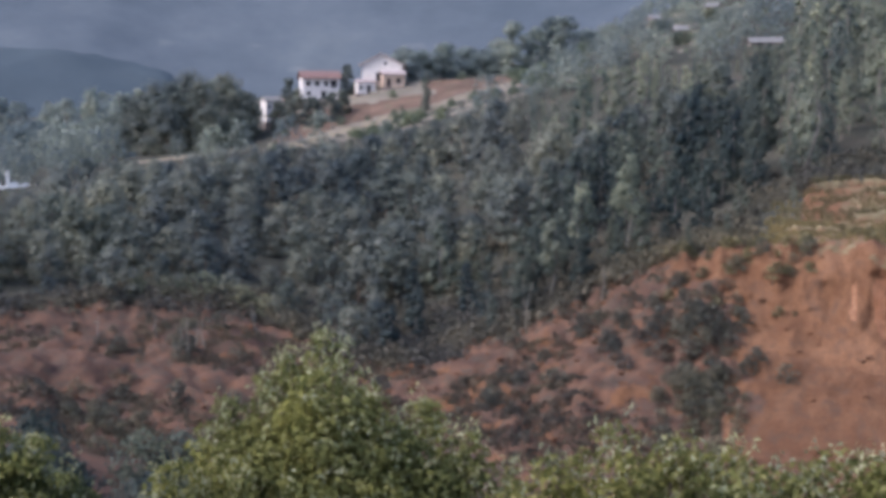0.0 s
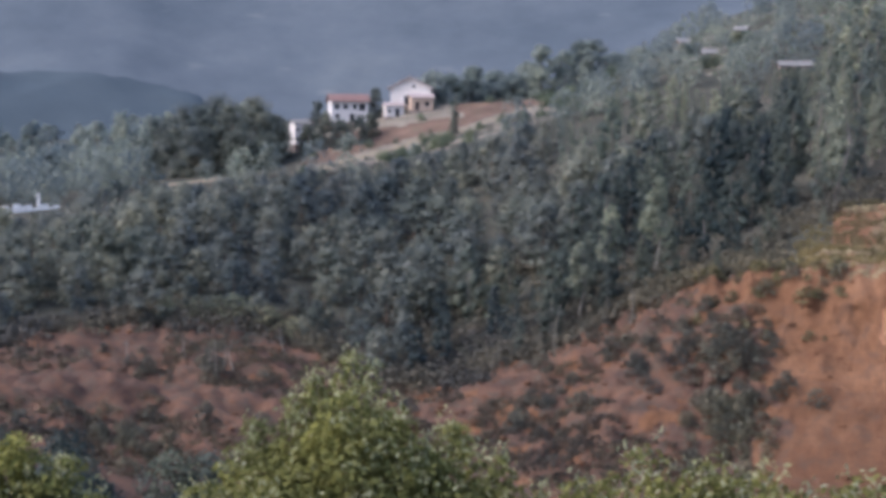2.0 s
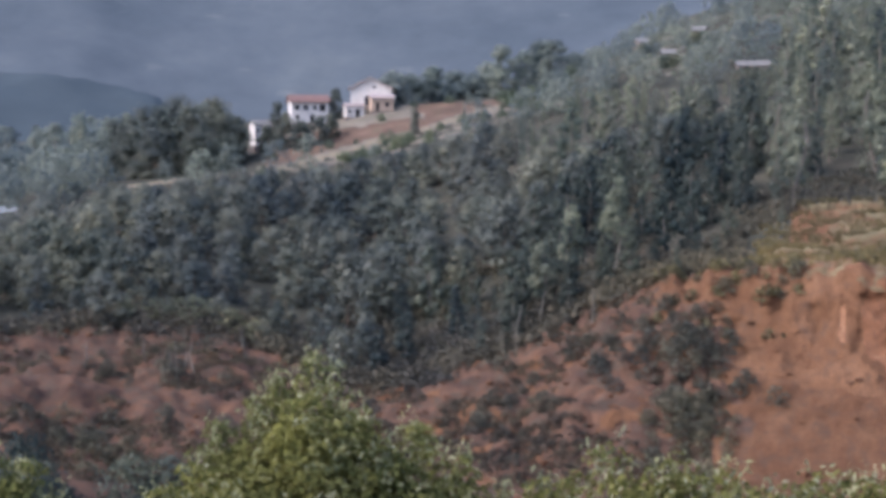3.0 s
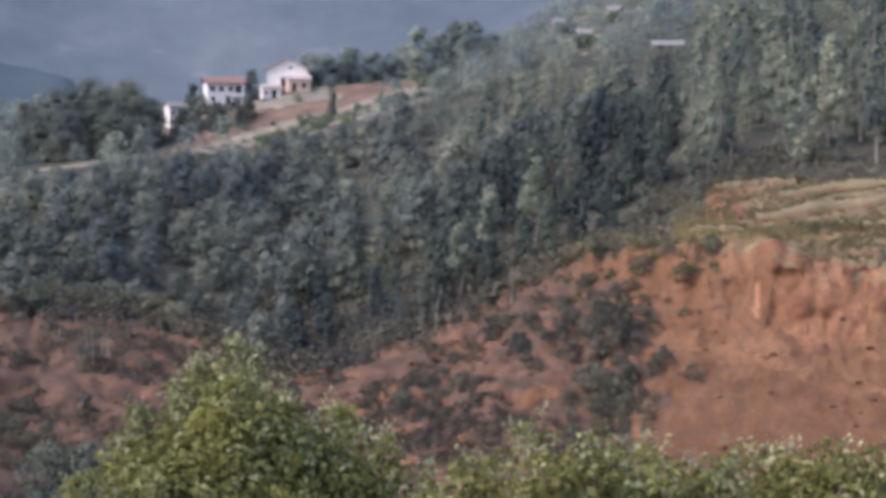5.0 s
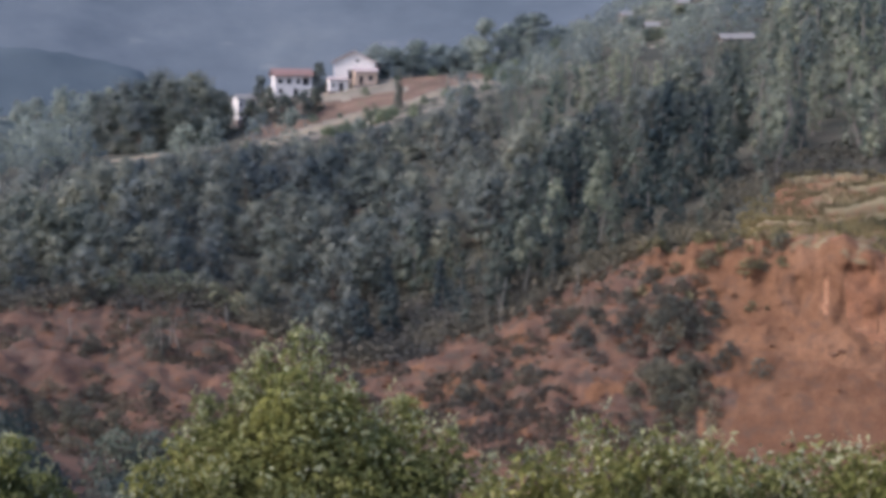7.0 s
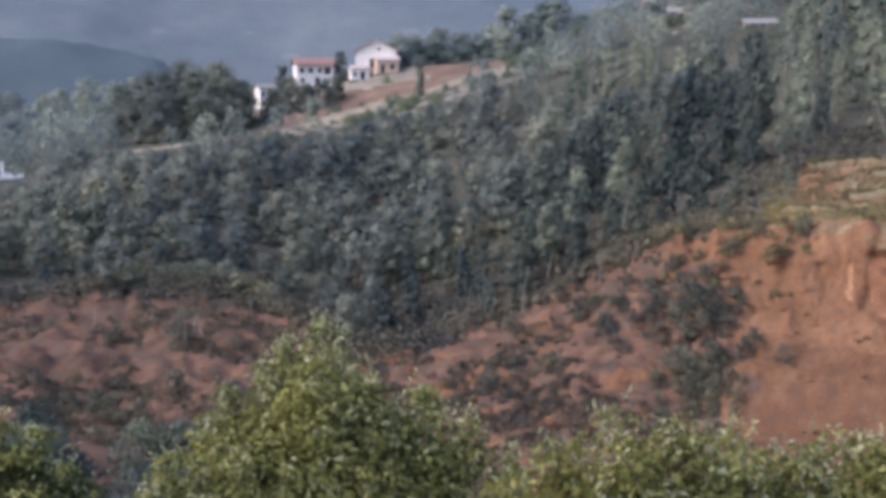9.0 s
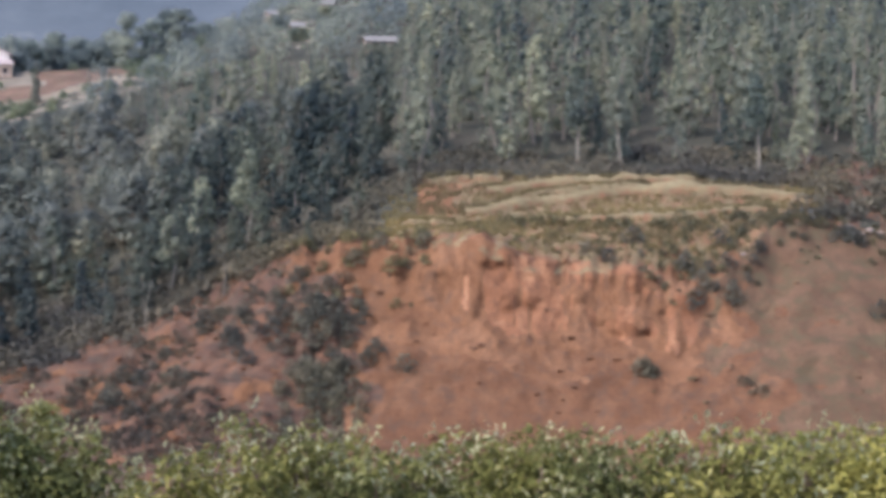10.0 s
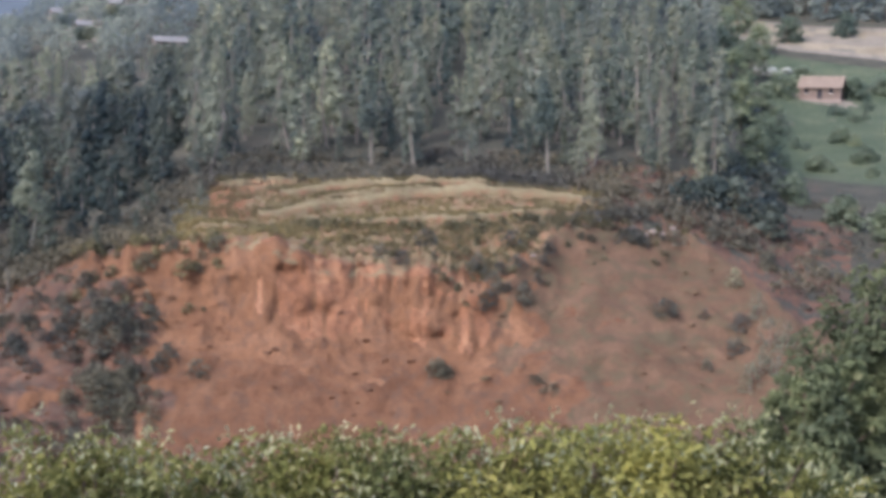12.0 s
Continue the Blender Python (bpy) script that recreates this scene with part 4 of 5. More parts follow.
for az, s_, k in [(-15.8, 6.25, 1.1), (-15.0, 6.15, 1.3), (-14.2, 6.3, 1.2), (-13.5, 6.2, 1.4), (-12.7, 6.35, 1.1), (-17.0, 6.3, 1.0), (-11.9, 6.4, 1.2)]:
    t = make_tree("pale_shrub", rng, 3.0 * k, 3.4 * k, "shrub", 260, 0.42, M_LEAF_PALE, M_BARK_PALE, "round shrub with silvery leaves at the edge of the slip", "shrub", "silvery shrubs above the slip", 5)
    t.matrix_basis = planted(land(az, s_), rng, 1.0, 2.0)

# dark shrubs on the near side of the gully
gully_m = [make_tree("gully_bush", rng, 4.5, 5.5, "shrub", 900, 0.42, M_LEAF_FEATHER, M_BARK, "dark blue-green bush on the gully side", "bush", "bushes in the gully", 5) for _ in range(3)]
spots = []
for _ in range(46):
    a, r = rng.uniform(-28, -14.5), rng.uniform(86, 122)
    spots.append((a, r, rng.uniform(0.7, 1.25)))
spots = [(p, q[2]) for p, q in zip(on_lands([q[:2] for q in spots]), spots)]
grow(gully_m, spots, rng)


# ---- undergrowth between the slip and the wood ----
def build_undergrowth():
    az = np.concatenate([rng.uniform(-29, 4.6, 960), rng.uniform(4.6, 8.8, 140), rng.uniform(8, 34, 320), rng.uniform(26, 43, 240), rng.uniform(-29, 5, 260), rng.uniform(-9, 5, 420)])
    s = np.concatenate([L_TOP + 0.1 + rng.random(960) * 2.3, L_TOP + 0.35 + rng.random(140) * 1.9, L_WOOD - 0.05 + rng.random(320) * 0.16, L_TOP + 0.4 + rng.random(240) * 2.0, L_TOP + rng.normal(size=260) * 0.07, L_WOOD + rng.random(420) * 0.3])
    n = len(az)
    x, y, z = shape(az, s)
    vs, fs, o = [], [], 0
    for i in range(n):
        h = rng.uniform(0.5, 1.9)
        d = rng.normal(size=(36, 3))
        d /= np.linalg.norm(d, axis=1)[:, None]
        d[:, 2] = np.abs(d[:, 2])
        c = np.array([x[i], y[i], z[i] - 0.2]) + d * [h * 1.5, h * 1.5, h * 1.3] * rng.uniform(0.7, 1.05, (36, 1))
        v, f = leaf_cloud(c, d, 0.65, rng, 0.6, 0.3)
        vs.append(v)
        fs.append(f + o)
        o += len(v)
    me = mesh_of("undergrowth", np.vstack(vs), np.vstack(fs), M_LEAF_UNDER)
    tagged(new("undergrowth", me), label="low tangled scrub along the edge of the wood", category="scrub", kind="stuff")


build_undergrowth()


# ---- dusty scrub and torn roots scattered over the slipped ground ----
def build_scrub():
    n = 9000
    az = rng.uniform(-24, 34, n)
    s = L_FOOT + 0.05 + rng.random(n) * 1.1
    x, y, z = shape(az, s)
    dense = fbm(x, y, z, 0.11, 3) + np.where(az < 8.5 - 3.2 * np.clip(L_TOP - s, 0, 1), 0.12, -0.45) + np.where(az > 24, 0.1, 0) + np.where(az < -6, 0.06, 0)
    vs, fs, o = [], [], 0
    for i in np.nonzero(dense > 0.12)[0]:
        h = rng.uniform(0.15, 0.8)
        m = 26
        d = rng.normal(size=(m, 3))
        d /= np.linalg.norm(d, axis=1)[:, None]
        d[:, 2] = np.abs(d[:, 2])
        c = np.array([x[i], y[i], z[i] - 0.1]) + d * [h * 1.6, h * 1.6, h] * rng.uniform(0.5, 1.05, (m, 1))
        v, f = leaf_cloud(c, d, 0.42, rng, 0.5, 0.2)
        vs.append(v)
        fs.append(f + o)
        o += len(v)
    me = mesh_of("scrub", np.vstack(vs), np.vstack(fs), M_LEAF_DRY)
    tagged(new("slip_scrub", me), label="dusty torn scrub scattered over the slipped earth", category="scrub", kind="stuff")


build_scrub()


# ---- grassy banks that edge the terraces of the shelf ----
BANKS = [[(10.9, 7.9), (12.4, 7.98), (14.1, 7.96)], [(13.3, 7.68), (16.0, 7.82), (19.3, 7.92), (22.0, 7.92)],
         [(12.5, 7.22), (14.5, 7.33), (16.0, 7.45), (19.0, 7.66), (22.0, 7.72), (24.6, 7.72), (26.7, 7.55)],
         [(15.8, 7.12), (20.5, 7.2), (25.0, 7.28)], [(15.0, 7.58), (17.5, 7.72), (20.0, 7.8)], [(9.0, 7.0), (10.4, 7.03), (12.0, 6.98)]]

BANK_HEIGHTS = (0.8, 0.85, 1.1, 0.4, 0.6, 0.6)


def bank_line(pts, n):
    p = np.array(pts)
    t = np.linspace(0, len(p) - 1, n)
    return np.interp(t, np.arange(len(p)), p[:, 0]), np.interp(t, np.arange(len(p)), p[:, 1])


def build_bank(pts, high):
    n = 60
    az, s = bank_line(pts, n)
    s = s + 0.02 * vnoise(az, 3.0, 0.0, 1.3)
    x, y, z = shape(az, s)
    c = np.stack([x, y, z], 1)
    a = np.radians(az)
    out = np.stack([-np.sin(a), -np.cos(a), np.zeros(n)], 1)
    fade = np.sin(np.linspace(0.06, math.pi - 0.06, n)) ** 0.3
    prof = [(-1.3, -0.5), (-0.9, 0.6), (-0.35, 0.95), (0.3, 1.0), (0.9, 0.6), (1.3, 0.2), (1.5, -0.7)]
    verts, faces = [], []
    m = len(prof)
    for i in range(n):
        hh = high * fade[i] * max(0.2, 0.8 + 0.4 * vnoise(az[i] * 1.3, high * 9, 0.0, 1.0) + 0.15 * vnoise(az[i] * 5.0, high * 7, 2.0, 1.0))
        for u, v in prof:
            q = c[i] + out[i] * u * 1.6 + [0, 0, (v if v < 0 else v * hh)]
            verts.append(q + rng.normal(size=3) * 0.1)
    for i in range(n - 1):
        for j in range(m - 1):
            faces.append((i * m + j, i * m + j + 1, (i + 1) * m + j + 1, (i + 1) * m + j))
    ob = new("terrace_bank", mesh_of("terrace_bank", verts, faces, [M_BANK, M_SHELF], [1 if k % (m - 1) >= m - 2 else 0 for k in range(len(faces))], smooth=True))
    tagged(ob, label="low pale grassy bank edging a terrace", category="bank", group="banks of the terraced shelf", kind="structure")


for pts, high in zip(BANKS, BANK_HEIGHTS):
    build_bank(pts, high)


# ---- grass of the terraced shelf ----
def build_grass():
    n = 5200
    az = rng.uniform(SHELF_AZ[0] - 1.5, SHELF_AZ[1], n)
    s = np.where(rng.random(n) < 0.6, L_SHELF + rng.random(n), L_TOP + rng.random(n) ** 0.6)
    keep = fbm(az, s * 9, 0.0, 1.1, 3) > -0.25
    az, s = az[keep], s[keep]
    x, y, z = shape(az, s)
    tall = rng.uniform(0.25, 0.7, len(az))
    for pts, high in zip(BANKS, BANK_HEIGHTS):
        a2, s2 = bank_line(pts, 260)
        x2, y2, z2 = shape(a2, s2 + 0.02 * vnoise(a2, 3.0, 0.0, 1.3))
        x = np.concatenate([x, x2 + rng.normal(size=260) * 0.4])
        y = np.concatenate([y, y2 + rng.normal(size=260) * 0.4])
        z = np.concatenate([z, z2 + high * 0.55])
        tall = np.concatenate([tall, rng.uniform(0.3, 0.8, 260)])
    vs, fs, o = [], [], 0
    for i in range(len(x)):
        k = rng.integers(5, 9)
        h = tall[i]
        a = rng.uniform(0, 6.28, k)
        c = np.array([x[i], y[i], z[i]])
        base = c + np.stack([np.cos(a) * 0.25, np.sin(a) * 0.25, np.full(k, -0.05)], 1) * rng.uniform(0.3, 1.2, (k, 1))
        tip = base + np.stack([np.cos(a) * 0.35 * h, np.sin(a) * 0.35 * h, np.full(k, h)], 1) * rng.uniform(0.7, 1.2, (k, 1))
        side = np.stack([-np.sin(a), np.cos(a), np.zeros(k)], 1) * 0.09
        vs.append(np.stack([base - side, base + side, tip], 1).reshape(-1, 3))
        fs.append(np.arange(k * 3).reshape(k, 3) + o)
        o += k * 3
    me = mesh_of("shelf_grass", np.vstack(vs), np.vstack(fs), M_GRASS)
    tagged(new("shelf_grass", me), label="tall pale dry grass on the terraced shelf", category="grass", kind="stuff")


build_grass()


# ---- clods and stones on the slip ----
def build_clods():
    bm = bmesh.new()
    bmesh.ops.create_icosphere(bm, subdivisions=1, radius=1.0)
    base = np.array([v.co[:] for v in bm.verts])
    tri = np.array([[v.index for v in f.verts] for f in bm.faces])
    bm.free()
    vs, fs, o = [], [], 0
    n = 1500
    az, s = np.where(rng.random(n) < 0.8, rng.uniform(-20, 8, n), rng.uniform(8, 33, n)), L_FOOT + rng.random(n) ** 0.8
    x, y, z = shape(az, s)
    for i in range(n):
        r = 0.08 + 0.4 * rng.random() ** 5
        v = base * (1 + 0.3 * rng.normal(size=(len(base), 1))) * np.array([1.2, 1.0, 0.7]) * r + [x[i], y[i], z[i] + 0.1 * r]
        vs.append(v)
        fs.append(tri + o)
        o += len(v)
    me = mesh_of("clods", np.vstack(vs), np.vstack(fs), [M_TALUS, M_DUST], np.repeat((az > 20).astype(int), len(tri)))
    tagged(new("earth_clods", me), label="loose clods and stones strewn over the slip", category="rubble", kind="stuff")


build_clods()


# ---- houses ----
def box(bm, x0, y0, z0, x1, y1, z1, bevel=0.0):
    vs = [bm.verts.new(p) for p in ((x0, y0, z0), (x1, y0, z0), (x1, y1, z0), (x0, y1, z0), (x0, y0, z1), (x1, y0, z1), (x1, y1, z1), (x0, y1, z1))]
    for q in ((3, 2, 1, 0), (4, 5, 6, 7), (0, 1, 5, 4), (1, 2, 6, 5), (2, 3, 7, 6), (3, 0, 4, 7)):
        bm.faces.new([vs[i] for i in q])


def boxed(*a):
    bm = bmesh.new()
    box(bm, *a)
    return bm


def front_wall(w, h, t, holes):
    """A wall in the xz plane, thickness t towards +y, with openings (x0, z0, x1, z1)."""
    bm = bmesh.new()
    xs = sorted({0.0, w, *(q for o in holes for q in (o[0], o[2]))})
    zs = sorted({0.0, h, *(q for o in holes for q in (o[1], o[3]))})
    for x0, x1 in zip(xs, xs[1:]):
        for z0, z1 in zip(zs, zs[1:]):
            if not any(o[0] <= x0 and x1 <= o[2] and o[1] <= z0 and z1 <= o[3] for o in holes):
                box(bm, x0, 0, z0, x1, t, z1)
    bmesh.ops.remove_doubles(bm, verts=bm.verts, dist=0.001)
    return bm


def gable_roof(w, d, h0, rise, over, thick=0.18):
    """Two sloping slabs with the ridge along x."""
    bm = bmesh.new()
    for sgn in (-1, 1):
        y0 = d / 2 + sgn * (d / 2 + over)
        drop = rise * over / (d / 2)
        pts = [(-over, y0, h0 - drop), (w + over, y0, h0 - drop), (w + over, d / 2, h0 + rise), (-over, d / 2, h0 + rise)]
        lo = [bm.verts.new(p) for p in pts]
        hi = [bm.verts.new((p[0], p[1], p[2] + thick)) for p in pts]
        for q in ((0, 1, 2, 3),):
            bm.faces.new([lo[i] for i in q])
            bm.faces.new([hi[i] for i in q][::-1])
        for i in range(4):
            j = (i + 1) % 4
            bm.faces.new((lo[i], hi[i], hi[j], lo[j]))
    bmesh.ops.recalc_face_normals(bm, faces=bm.faces)
    return bm


def gable_end(x0, x1, d, h0, rise):
    bm = bmesh.new()
    a = [bm.verts.new(p) for p in ((x0, 0, h0), (x0, d, h0), (x0, d / 2, h0 + rise))]
    b = [bm.verts.new(p) for p in ((x1, 0, h0), (x1, d, h0), (x1, d / 2, h0 + rise))]
    bm.faces.new(a[::-1])
    bm.faces.new(b)
    for i in range(3):
        j = (i + 1) % 3
        bm.faces.new((a[i], a[j], b[j], b[i]))
    bmesh.ops.recalc_face_normals(bm, faces=bm.faces)
    return bm


def house(name, label, w, d, h, rise, wall, roof, holes, doors=(), over=0.5):
    """A house with thick walls, real openings, gable roof, windows and doors; its front faces -y."""
    ob = thing(name, label, "house")
    t = 0.3
    part("front_wall", front_wall(w, h, t, list(holes) + list(doors)), wall, ob)
    part("back_wall", boxed(0, d - t, 0, w, d, h), wall, ob)
    part("side_wall", boxed(0, t, 0, t, d - t, h), wall, ob)
    part("side_wall", boxed(w - t, t, 0, w, d - t, h), wall, ob)
    part("gable", gable_end(0, t, d, h, rise), wall, ob)
    part("gable", gable_end(w - t, w, d, h, rise), wall, ob)
    part("floor_slab", boxed(-0.4, -0.4, -2.5, w + 0.4, d + 0.4, -0.003), M_PLINTH, ob)
    part("roof", gable_roof(w, d, h, rise, over), roof, ob)
    for x0, z0, x1, z1 in holes:
        win = part("window", boxed(x0, t * 0.6, z0, x1, t * 0.7, z1), M_DARK, ob, "dark glazed window")
        part("sill", boxed(x0 - 0.1, -0.08, z0 - 0.1, x1 + 0.1, -0.003, z0), M_STONE, win)
    # A near-black sheet fills each doorway in place of the unlit room.
    for x0, z0, x1, z1 in doors:
        part("door", boxed(x0, t * 0.6, z0, x1, t * 0.75, z1), M_DARK, ob, "dark doorway")
    return ob


def set_house(ob, az, r, w, turn=0.0, lift=0.0):
    p = on_land(az, r) + Vector((0, 0, lift))
    ob.matrix_basis = Matrix.Translation(p) @ pose(0, 0, 0, 0, 0, -az + turn) @ pose(-w / 2, 0, 0)


big = house("farmhouse", "white farmhouse with a faded pink gable roof on the spur", 9.0, 10.4, 4.3, 2.6, M_WHITE, M_PINKROOF,
            [(1.2, 1.0, 2.2, 2.2), (3.4, 1.0, 4.4, 2.2), (7.2, 1.0, 8.2, 2.2)], [(5.4, 0, 6.4, 2.1)], 0.7)
# Dark panels on the gable wall paint in shaded openings.
part("door", boxed(-0.06, 5.6, 0.0, -0.004, 6.8, 2.2), M_DARK, big, "dark panel standing in for an unlit doorway")
part("shutter", boxed(-0.06, 2.2, 1.3, -0.004, 3.4, 2.3), M_DARK, big, "dark panel standing in for a shaded opening")
part("shutter", boxed(-0.06, 3.9, 4.2, -0.004, 4.7, 4.9), M_DARK, big, "dark panel standing in for a shaded opening")
set_house(big, -6.0, 349, 0.0, 84, 0.6)
porch = house("farm_annexe", "low yellow plastered annexe before the farmhouse", 5.6, 4, 3.2, 0.9, M_CREAM, M_PINKROOF, [(3.4, 1.0, 4.5, 2.2)], [(1.0, 0, 2.0, 2.1)], 0.35)
set_house(porch, -6.35, 344.5, 5.6, 10, 0.4)
shed = house("farm_shed", "small white shed with a dark doorway", 4.6, 3.5, 2.8, 0.7, M_WHITE, M_PINKROOF, [(0.6, 1.0, 1.3, 1.9)], [(2.4, 0, 3.5, 2.1)], 0.3)
set_house(shed, -7.5, 344, 4.6, 12, 0.1)
second = house("villager_house", "white two-storey house with a red-brown roof behind bushes", 9.2, 7, 5.4, 1.6, M_WHITE, M_REDROOF,
               [(0.8, 3.3, 2.0, 4.5), (3.0, 3.3, 4.2, 4.5), (5.4, 3.3, 6.4, 4.5), (1.0, 0.9, 2.0, 2.0)], [(7.0, 2.9, 8.6, 4.7), (4.6, 0, 5.8, 2.1)], 0.6)
set_house(second, -9.35, 345, 9.6, 8, 1.0)
hut = house("white_hut", "tall narrow white hut half hidden by trees", 4.4, 4, 5.0, 1.0, M_WHITE, M_TIN, [(0.5, 3.2, 1.1, 4.2)], [(2.0, 0.6, 3.3, 3.0)], 0.3)
set_house(hut, -11.3, 332, 4.4, 20, 1.3)

far_roofs = [(8.95, 296, 6.6, 10), (5.5, 326, 2.8, 5), (4.5, 352, 2.4, 20), (6.7, 355, 2.8, -10), (1.45, 362, 2.6, 4)]
for az, r, w, turn in far_roofs:
    f = house("hill_house", "pale-roofed house among the trees of the hill", w, 5, 2.4, 1.0, M_PLINTH, M_TIN, [(w * 0.2, 1.0, w * 0.35, 2.2)], [(w * 0.5, 0, w * 0.5 + 1.0, 2.1)], 0.4)
    tagged(f, group="houses among the hill trees")
    set_house(f, az, r, w, turn, 0.2)
    for k in range(5):
        single("shrub", az + math.degrees((k - 2) * w * 0.26 / r), r - 3.2 - k % 2, 3.1, 3.2, 320, 0.5, M_LEAF_GUM, M_BARK, "green bush before a hill house", "house_bush", "bushes before the hill houses", category="bush")
rust = house("rust_house", "small rust-brown house beside the green fields", 9.0, 6, 2.7, 2.3, M_BRICKWALL, M_RUSTROOF, [(1.0, 1.2, 2.0, 2.4), (6.4, 1.2, 7.4, 2.4)], [(3.9, 0, 5.0, 2.1)], 0.5)
set_house(rust, 35.5, 318, 9.0, -10, 0.5)


# pale boulders above the green field
for az, r, size in [(33.5, 338, 2.2), (33.9, 336, 1.7), (34.2, 340, 1.5), (33.1, 341, 1.4)]:
    bm = bmesh.new()
    bmesh.ops.create_icosphere(bm, subdivisions=3, radius=size)
    for v in bm.verts:
        v.co *= 1 + 0.35 * noise.noise(v.co * 0.7 + Vector((az * 3, 0, 0))) + 0.12 * noise.noise(v.co * 2.3)
        v.co.z *= 0.65
    me = bpy.data.meshes.new("boulder")
    bm.to_mesh(me)
    bm.free()
    me.materials.append(M_ROCK)
    rock = tagged(new("boulder", me), label="grey-green weathered boulder above the green field", category="rock", group="boulders above the field")
    rock.matrix_basis = Matrix.Translation(on_land(az, r) + Vector((0, 0, 0.2 * size))) @ pose(0, 0, 0, 0, 0, az * 40)

for az, s_, size in [(28.7, 5.98, 0.5), (29.0, 6.0, 0.65), (29.4, 5.97, 0.5), (28.2, 6.03, 0.4), (29.8, 6.01, 0.45), (24.1, 5.98, 0.45)]:
    bm = bmesh.new()
    bmesh.ops.create_icosphere(bm, subdivisions=2, radius=size)
    for v in bm.verts:
        v.co *= 1 + 0.4 * noise.noise(v.co * 1.3 + Vector((az * 7, 0, 0)))
        v.co.z *= 0.6
    me = bpy.data.meshes.new("stone")
    bm.to_mesh(me)
    bm.free()
    me.materials.append(M_PLINTH)
    rock = tagged(new("stone", me), label="pale stone lying at the upper edge of the slip", category="rock", group="stones at the edge of the slip")
    rock.matrix_basis = Matrix.Translation(land(az, s_) + Vector((0, 0, 0.2 * size))) @ pose(0, 0, 0, 0, 0, az * 55)


# low white wall with a gate pier at the edge of the wood
ruin = thing("white_wall", "low broken white wall with a taller pier", "wall")
x = 0.0
for long, high, deep in [(1.1, 0.9, 0.4), (0.7, 0.5, 0.5), (1.5, 1.2, 0.4), (0.8, 0.7, 0.6), (1.2, 1.0, 0.4), (0.9, 0.45, 0.5)]:
    part("wall_run", boxed(x, 0.05, -0.4, x + long - 0.1, 0.05 + deep, high), M_LIME, ruin)
    x += long
part("pier", front_wall(0.6, 3.2, 0.5, []), M_LIME, ruin).location.x = x
part("pier_cap", boxed(x - 0.1, -0.1, 3.203, x + 0.7, 0.6, 3.35), M_STONE, ruin)
x += 0.603
for long, high, deep in [(1.6, 1.1, 0.4), (0.8, 0.6, 0.5), (1.3, 0.9, 0.4), (0.9, 0.4, 0.5), (1.0, 0.6, 0.4)]:
    part("wall_run", boxed(x, 0.05, -0.4, x + long - 0.1, 0.05 + deep, high), M_LIME, ruin)
    x += long
set_house(ruin, -22.05, 272, 12.5, 6, 0.1)


# ---- near trees and bushes below the viewpoint ----
def near_tree(name, label, category, az, r, lobes, leaves, mat, leaf=0.15, group="", tips=0, per=26):
    """A leafy plant close to the camera. lobes: (bearing, height of the top, width, depth) of the domes that make up its crown."""
    foot = on_land(az, r)
    ob = thing(name, label, category, group)
    cl = []
    for b, top, width, deep in lobes:
        rr = r + rng.uniform(-0.9, 0.9)
        cx, cy = rr * math.sin(radians(b)) - foot.x, rr * math.cos(radians(b)) - foot.y
        for i in range(per):
            t = (i + 0.5) / per
            wide = width * 0.5 * t ** 0.6
            a = i * 2.399 + rng.normal() * 0.4
            k = rng.uniform(0.10, 0.2) * width * (0.5 + 0.5 * min(1, t * 2.0))
            q = max(0.0, wide - k * 0.4) * rng.uniform(0.4, 1.0) ** 0.5
            cl.append((cx + q * math.cos(a), cy + q * math.sin(a), top - foot.z - deep * t - k * 0.5, k, k, k * rng.uniform(0.6, 0.85)))
    p, d = clump_points(cl, leaves, rng, 0.65, 0.35)
    v, f = leaf_cloud(p, d + [0, 0, 0.5], leaf, rng, 0.5, 0.35)
    h = max(q[1] for q in lobes) - foot.z
    ends = [cl[i][:3] for i in range(2, len(cl), max(1, len(cl) // 18))]
    tv, tf = trunk_and_limbs(rng, h - lobes[0][3] * 0.25, 0.06 + 0.012 * h, ends, 0.3)
    part("trunk", mesh_of("trunk", tv, tf, M_BARK, smooth=True), M_BARK, ob)
    part("crown", mesh_of("crown", v, f, mat), mat, ob)
    if tips:
        # sprays of pale young shoots on the outermost twigs
        heads = np.array([c for c in cl if c[2] > h - 4.5])
        heads = heads[rng.integers(len(heads), size=tips)]
        dd = rng.normal(size=(tips, 3))
        dd[:, 2] = np.abs(dd[:, 2]) + 0.4
        dd /= np.linalg.norm(dd, axis=1)[:, None]
        c = heads[:, :3] + dd * heads[:, 3:] * 1.05
        c = np.repeat(c, 7, axis=0) + rng.normal(size=(tips * 7, 3)) * leaf * 0.7
        c[:, 2] += rng.random(len(c)) * leaf * 1.2
        v, f = leaf_cloud(c, np.repeat(dd, 7, axis=0), leaf * 0.9, rng, 0.4, -0.6)
        tagged(part("shoot_spray", mesh_of("shoot_spray", v, f, M_TUFT), M_TUFT, ob, "pale cream young shoots"), kind="stuff")
    ob.matrix_basis = Matrix.Translation(foot)
    return ob


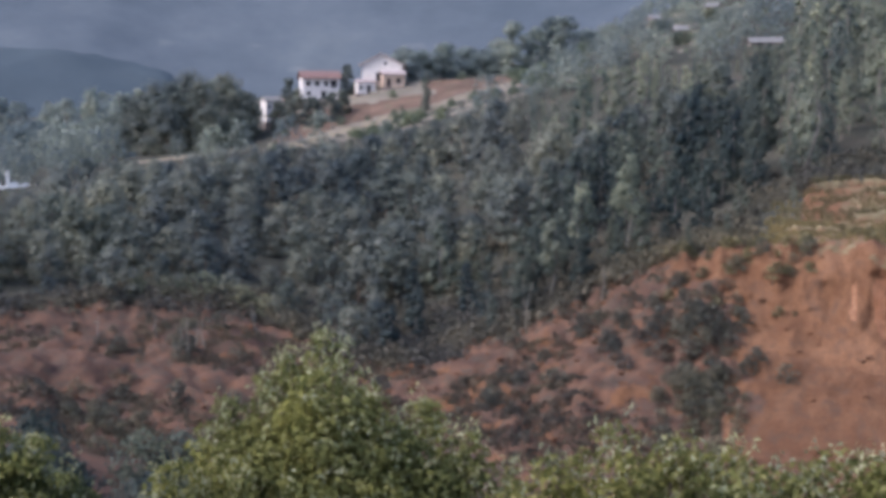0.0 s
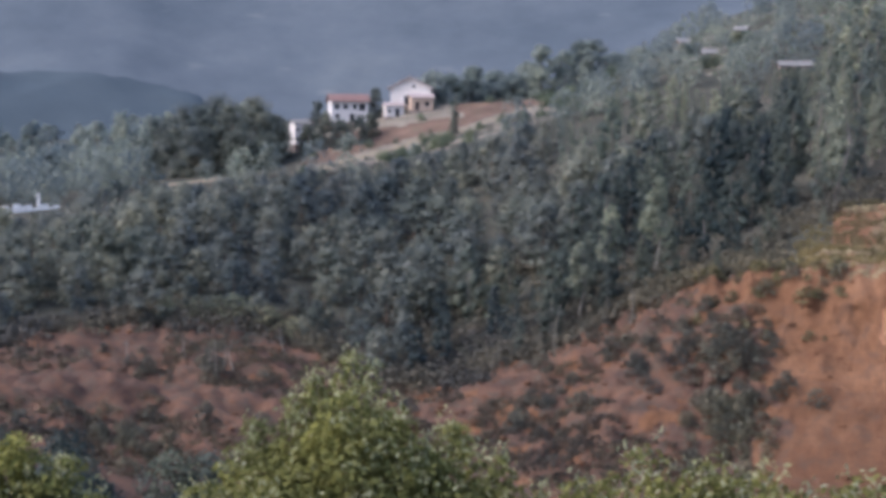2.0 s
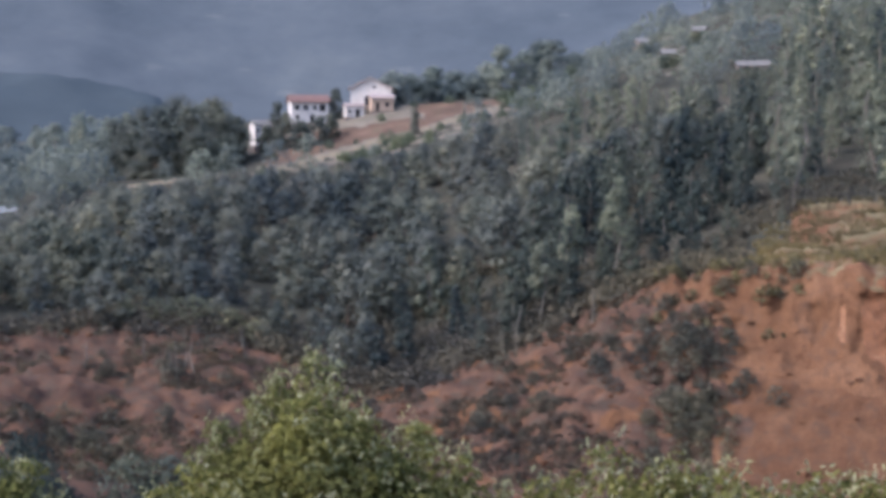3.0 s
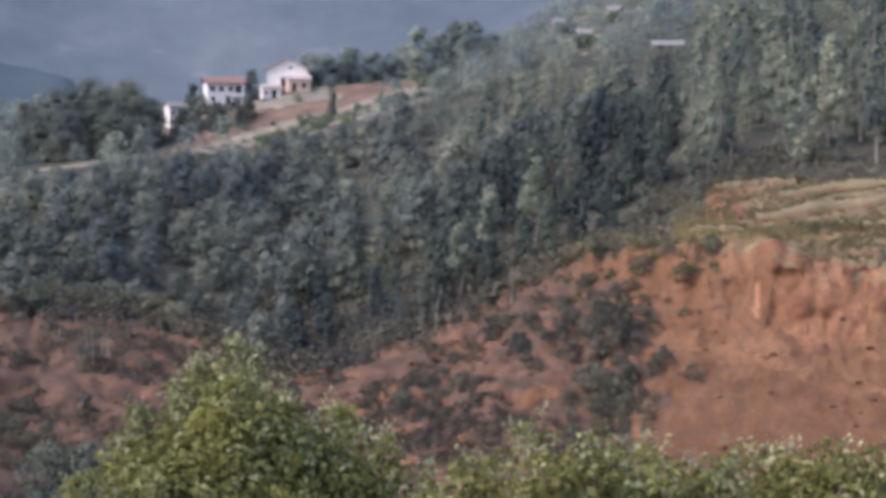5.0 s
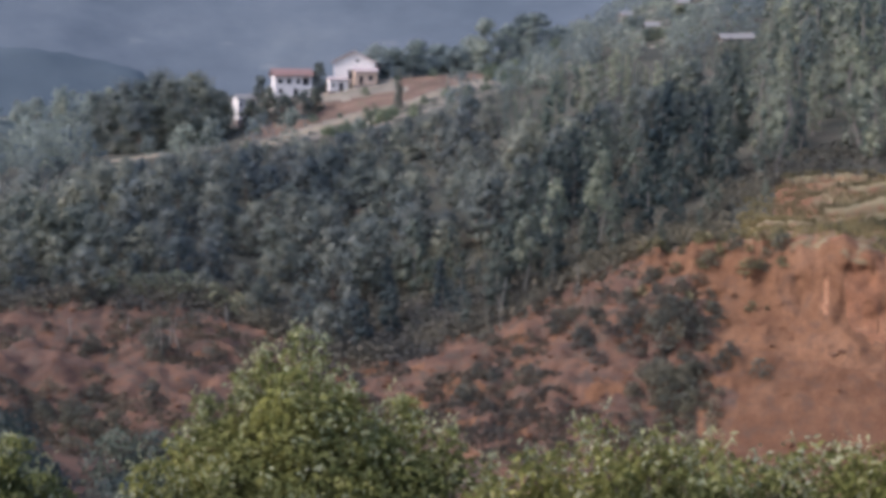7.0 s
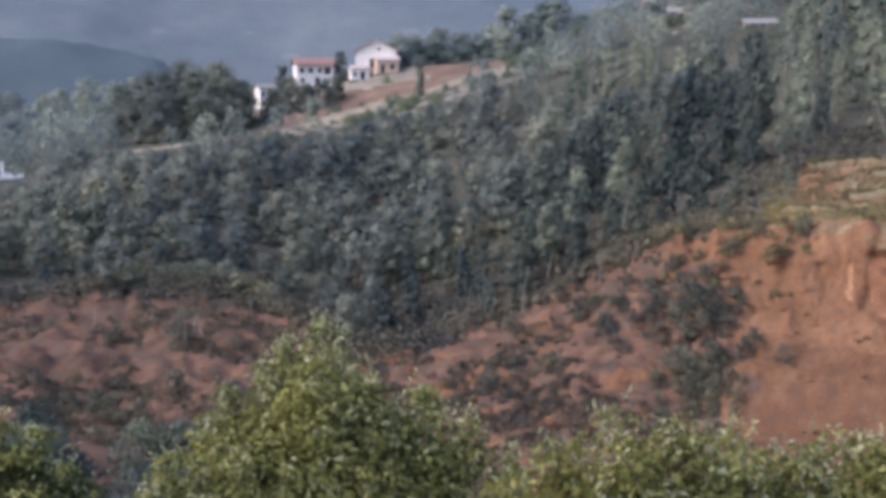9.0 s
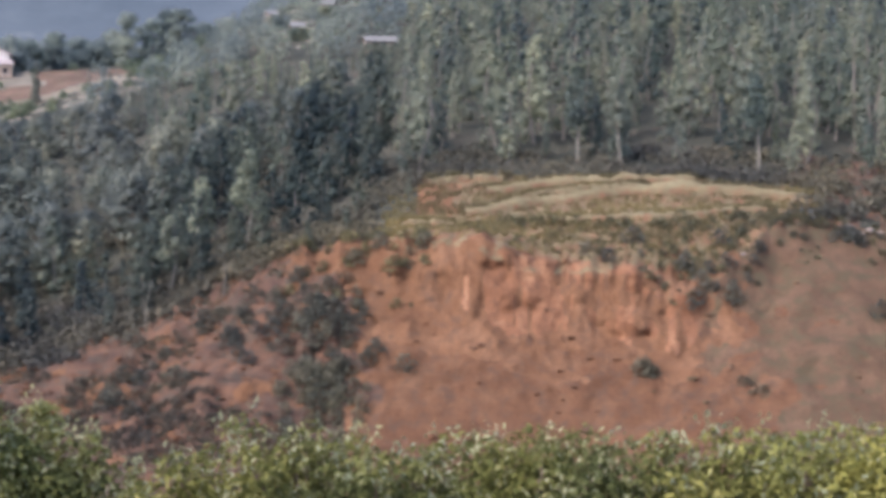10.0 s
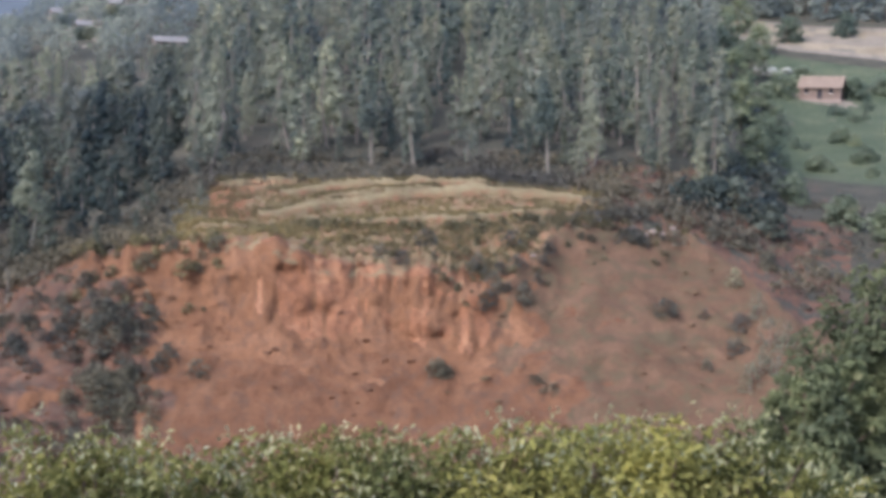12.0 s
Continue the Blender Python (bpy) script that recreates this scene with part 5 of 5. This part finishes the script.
near_tree("near_tree", "yellow-green broadleaf tree with pale shoots below the viewpoint", "tree", -9.0, 26.0,
          [(-9.2, 34.15, 3.0, 3.4), (-11.0, 33.75, 3.0, 3.4), (-13.3, 32.9, 3.6, 3.4), (-15.6, 31.95, 3.4, 3.0), (-7.4, 33.3, 3.0, 3.6), (-5.0, 32.75, 3.4, 3.6),
           (-3.0, 32.2, 3.2, 3.4), (-1.4, 31.5, 2.6, 3.0), (-9.5, 33.5, 6.0, 4.0), (-12.2, 32.5, 6.0, 3.6), (-6.0, 32.3, 6.0, 3.6), (-8.8, 32.6, 8.0, 3.6)], 60000, M_LEAF_NEAR, 0.157, "", 700, 34)
near_tree("near_tree", "dense rounded green tree below the viewpoint", "tree", -23.2, 25.0,
          [(-23.2, 33.1, 4.4, 3.6), (-21.0, 32.6, 3.4, 3.2), (-26.0, 33.0, 4.4, 3.6), (-19.8, 31.9, 2.6, 3.0), (-23.5, 32.6, 6.0, 3.4)], 27000, M_LEAF_NEAR, 0.152, "", 200)
HEDGE = "bushes along the near slope"
for az, r, top, width, mat in [(2.6, 22.0, 33.15, 4.2, M_LEAF_NEAR_DARK), (5.8, 21.5, 33.2, 4.0, M_LEAF_NEAR_DARK), (9.0, 21.0, 33.15, 4.4, M_LEAF_NEAR_DARK), (12.6, 21.5, 33.0, 4.6, M_LEAF_NEAR_DARK),
                               (16.0, 20.5, 33.4, 4.4, M_LEAF_NEAR_DARK), (19.6, 21.0, 33.35, 4.6, M_LEAF_NEAR_DARK), (23.2, 20.5, 33.6, 4.4, M_LEAF_NEAR_DARK), (26.8, 20.0, 33.85, 4.4, M_LEAF_NEAR), (30.2, 19.5, 34.0, 4.0, M_LEAF_NEAR),
                               (33.2, 19.5, 33.85, 3.4, M_LEAF_NEAR_DARK), (37.5, 20.0, 33.0, 4.4, M_LEAF_NEAR_DARK)]:
    lobes = [(az + rng.uniform(-0.6, 0.6), top + rng.uniform(-0.05, 0.12), width * 0.95, 3.2), (az - 2.2, top - rng.uniform(0.0, 0.2), width * 0.85, 3.2),
             (az + 2.2, top - rng.uniform(0.0, 0.2), width * 0.85, 3.2), (az + rng.uniform(-2, 2), top - 0.35, width * 1.4, 3.6)]
    near_tree("near_bush", "leafy green bush with pale shoots on the near slope", "bush", az, r, lobes, 13500, mat, 0.142, HEDGE, 130, 26)
for az, r, lobes in [(37.6, 50.0, [(38.6, 34.6, 5.0, 8.0), (37.4, 33.6, 4.5, 7.0), (36.2, 32.5, 4.0, 7.0), (35.3, 31.2, 3.6, 6.0), (34.6, 30.0, 3.2, 6.0), (37.5, 31.6, 7.0, 7.0), (36.2, 29.8, 6.0, 6.0), (38.6, 30.5, 8.0, 7.0)]),
                     (35.4, 47.0, [(34.2, 29.6, 3.0, 5.0), (35.2, 30.2, 3.6, 6.0), (36.2, 30.6, 4.4, 6.0), (35.5, 28.8, 6.0, 6.0), (37.2, 30.8, 4.0, 6.0)]),
                     (42.5, 50.0, [(42.5, 35.0, 5.5, 8.0), (40.5, 34.8, 5.0, 8.0), (44.5, 34.0, 5.0, 8.0), (41.5, 32.0, 9.0, 8.0), (44.0, 31.0, 9.0, 7.0)])]:
    near_tree("gully_tree", "dark soft-leaved tree rising from the gully", "tree", az, r, lobes, 24000, M_LEAF_GULLY, 0.28, "trees in the gully", 0, 30)
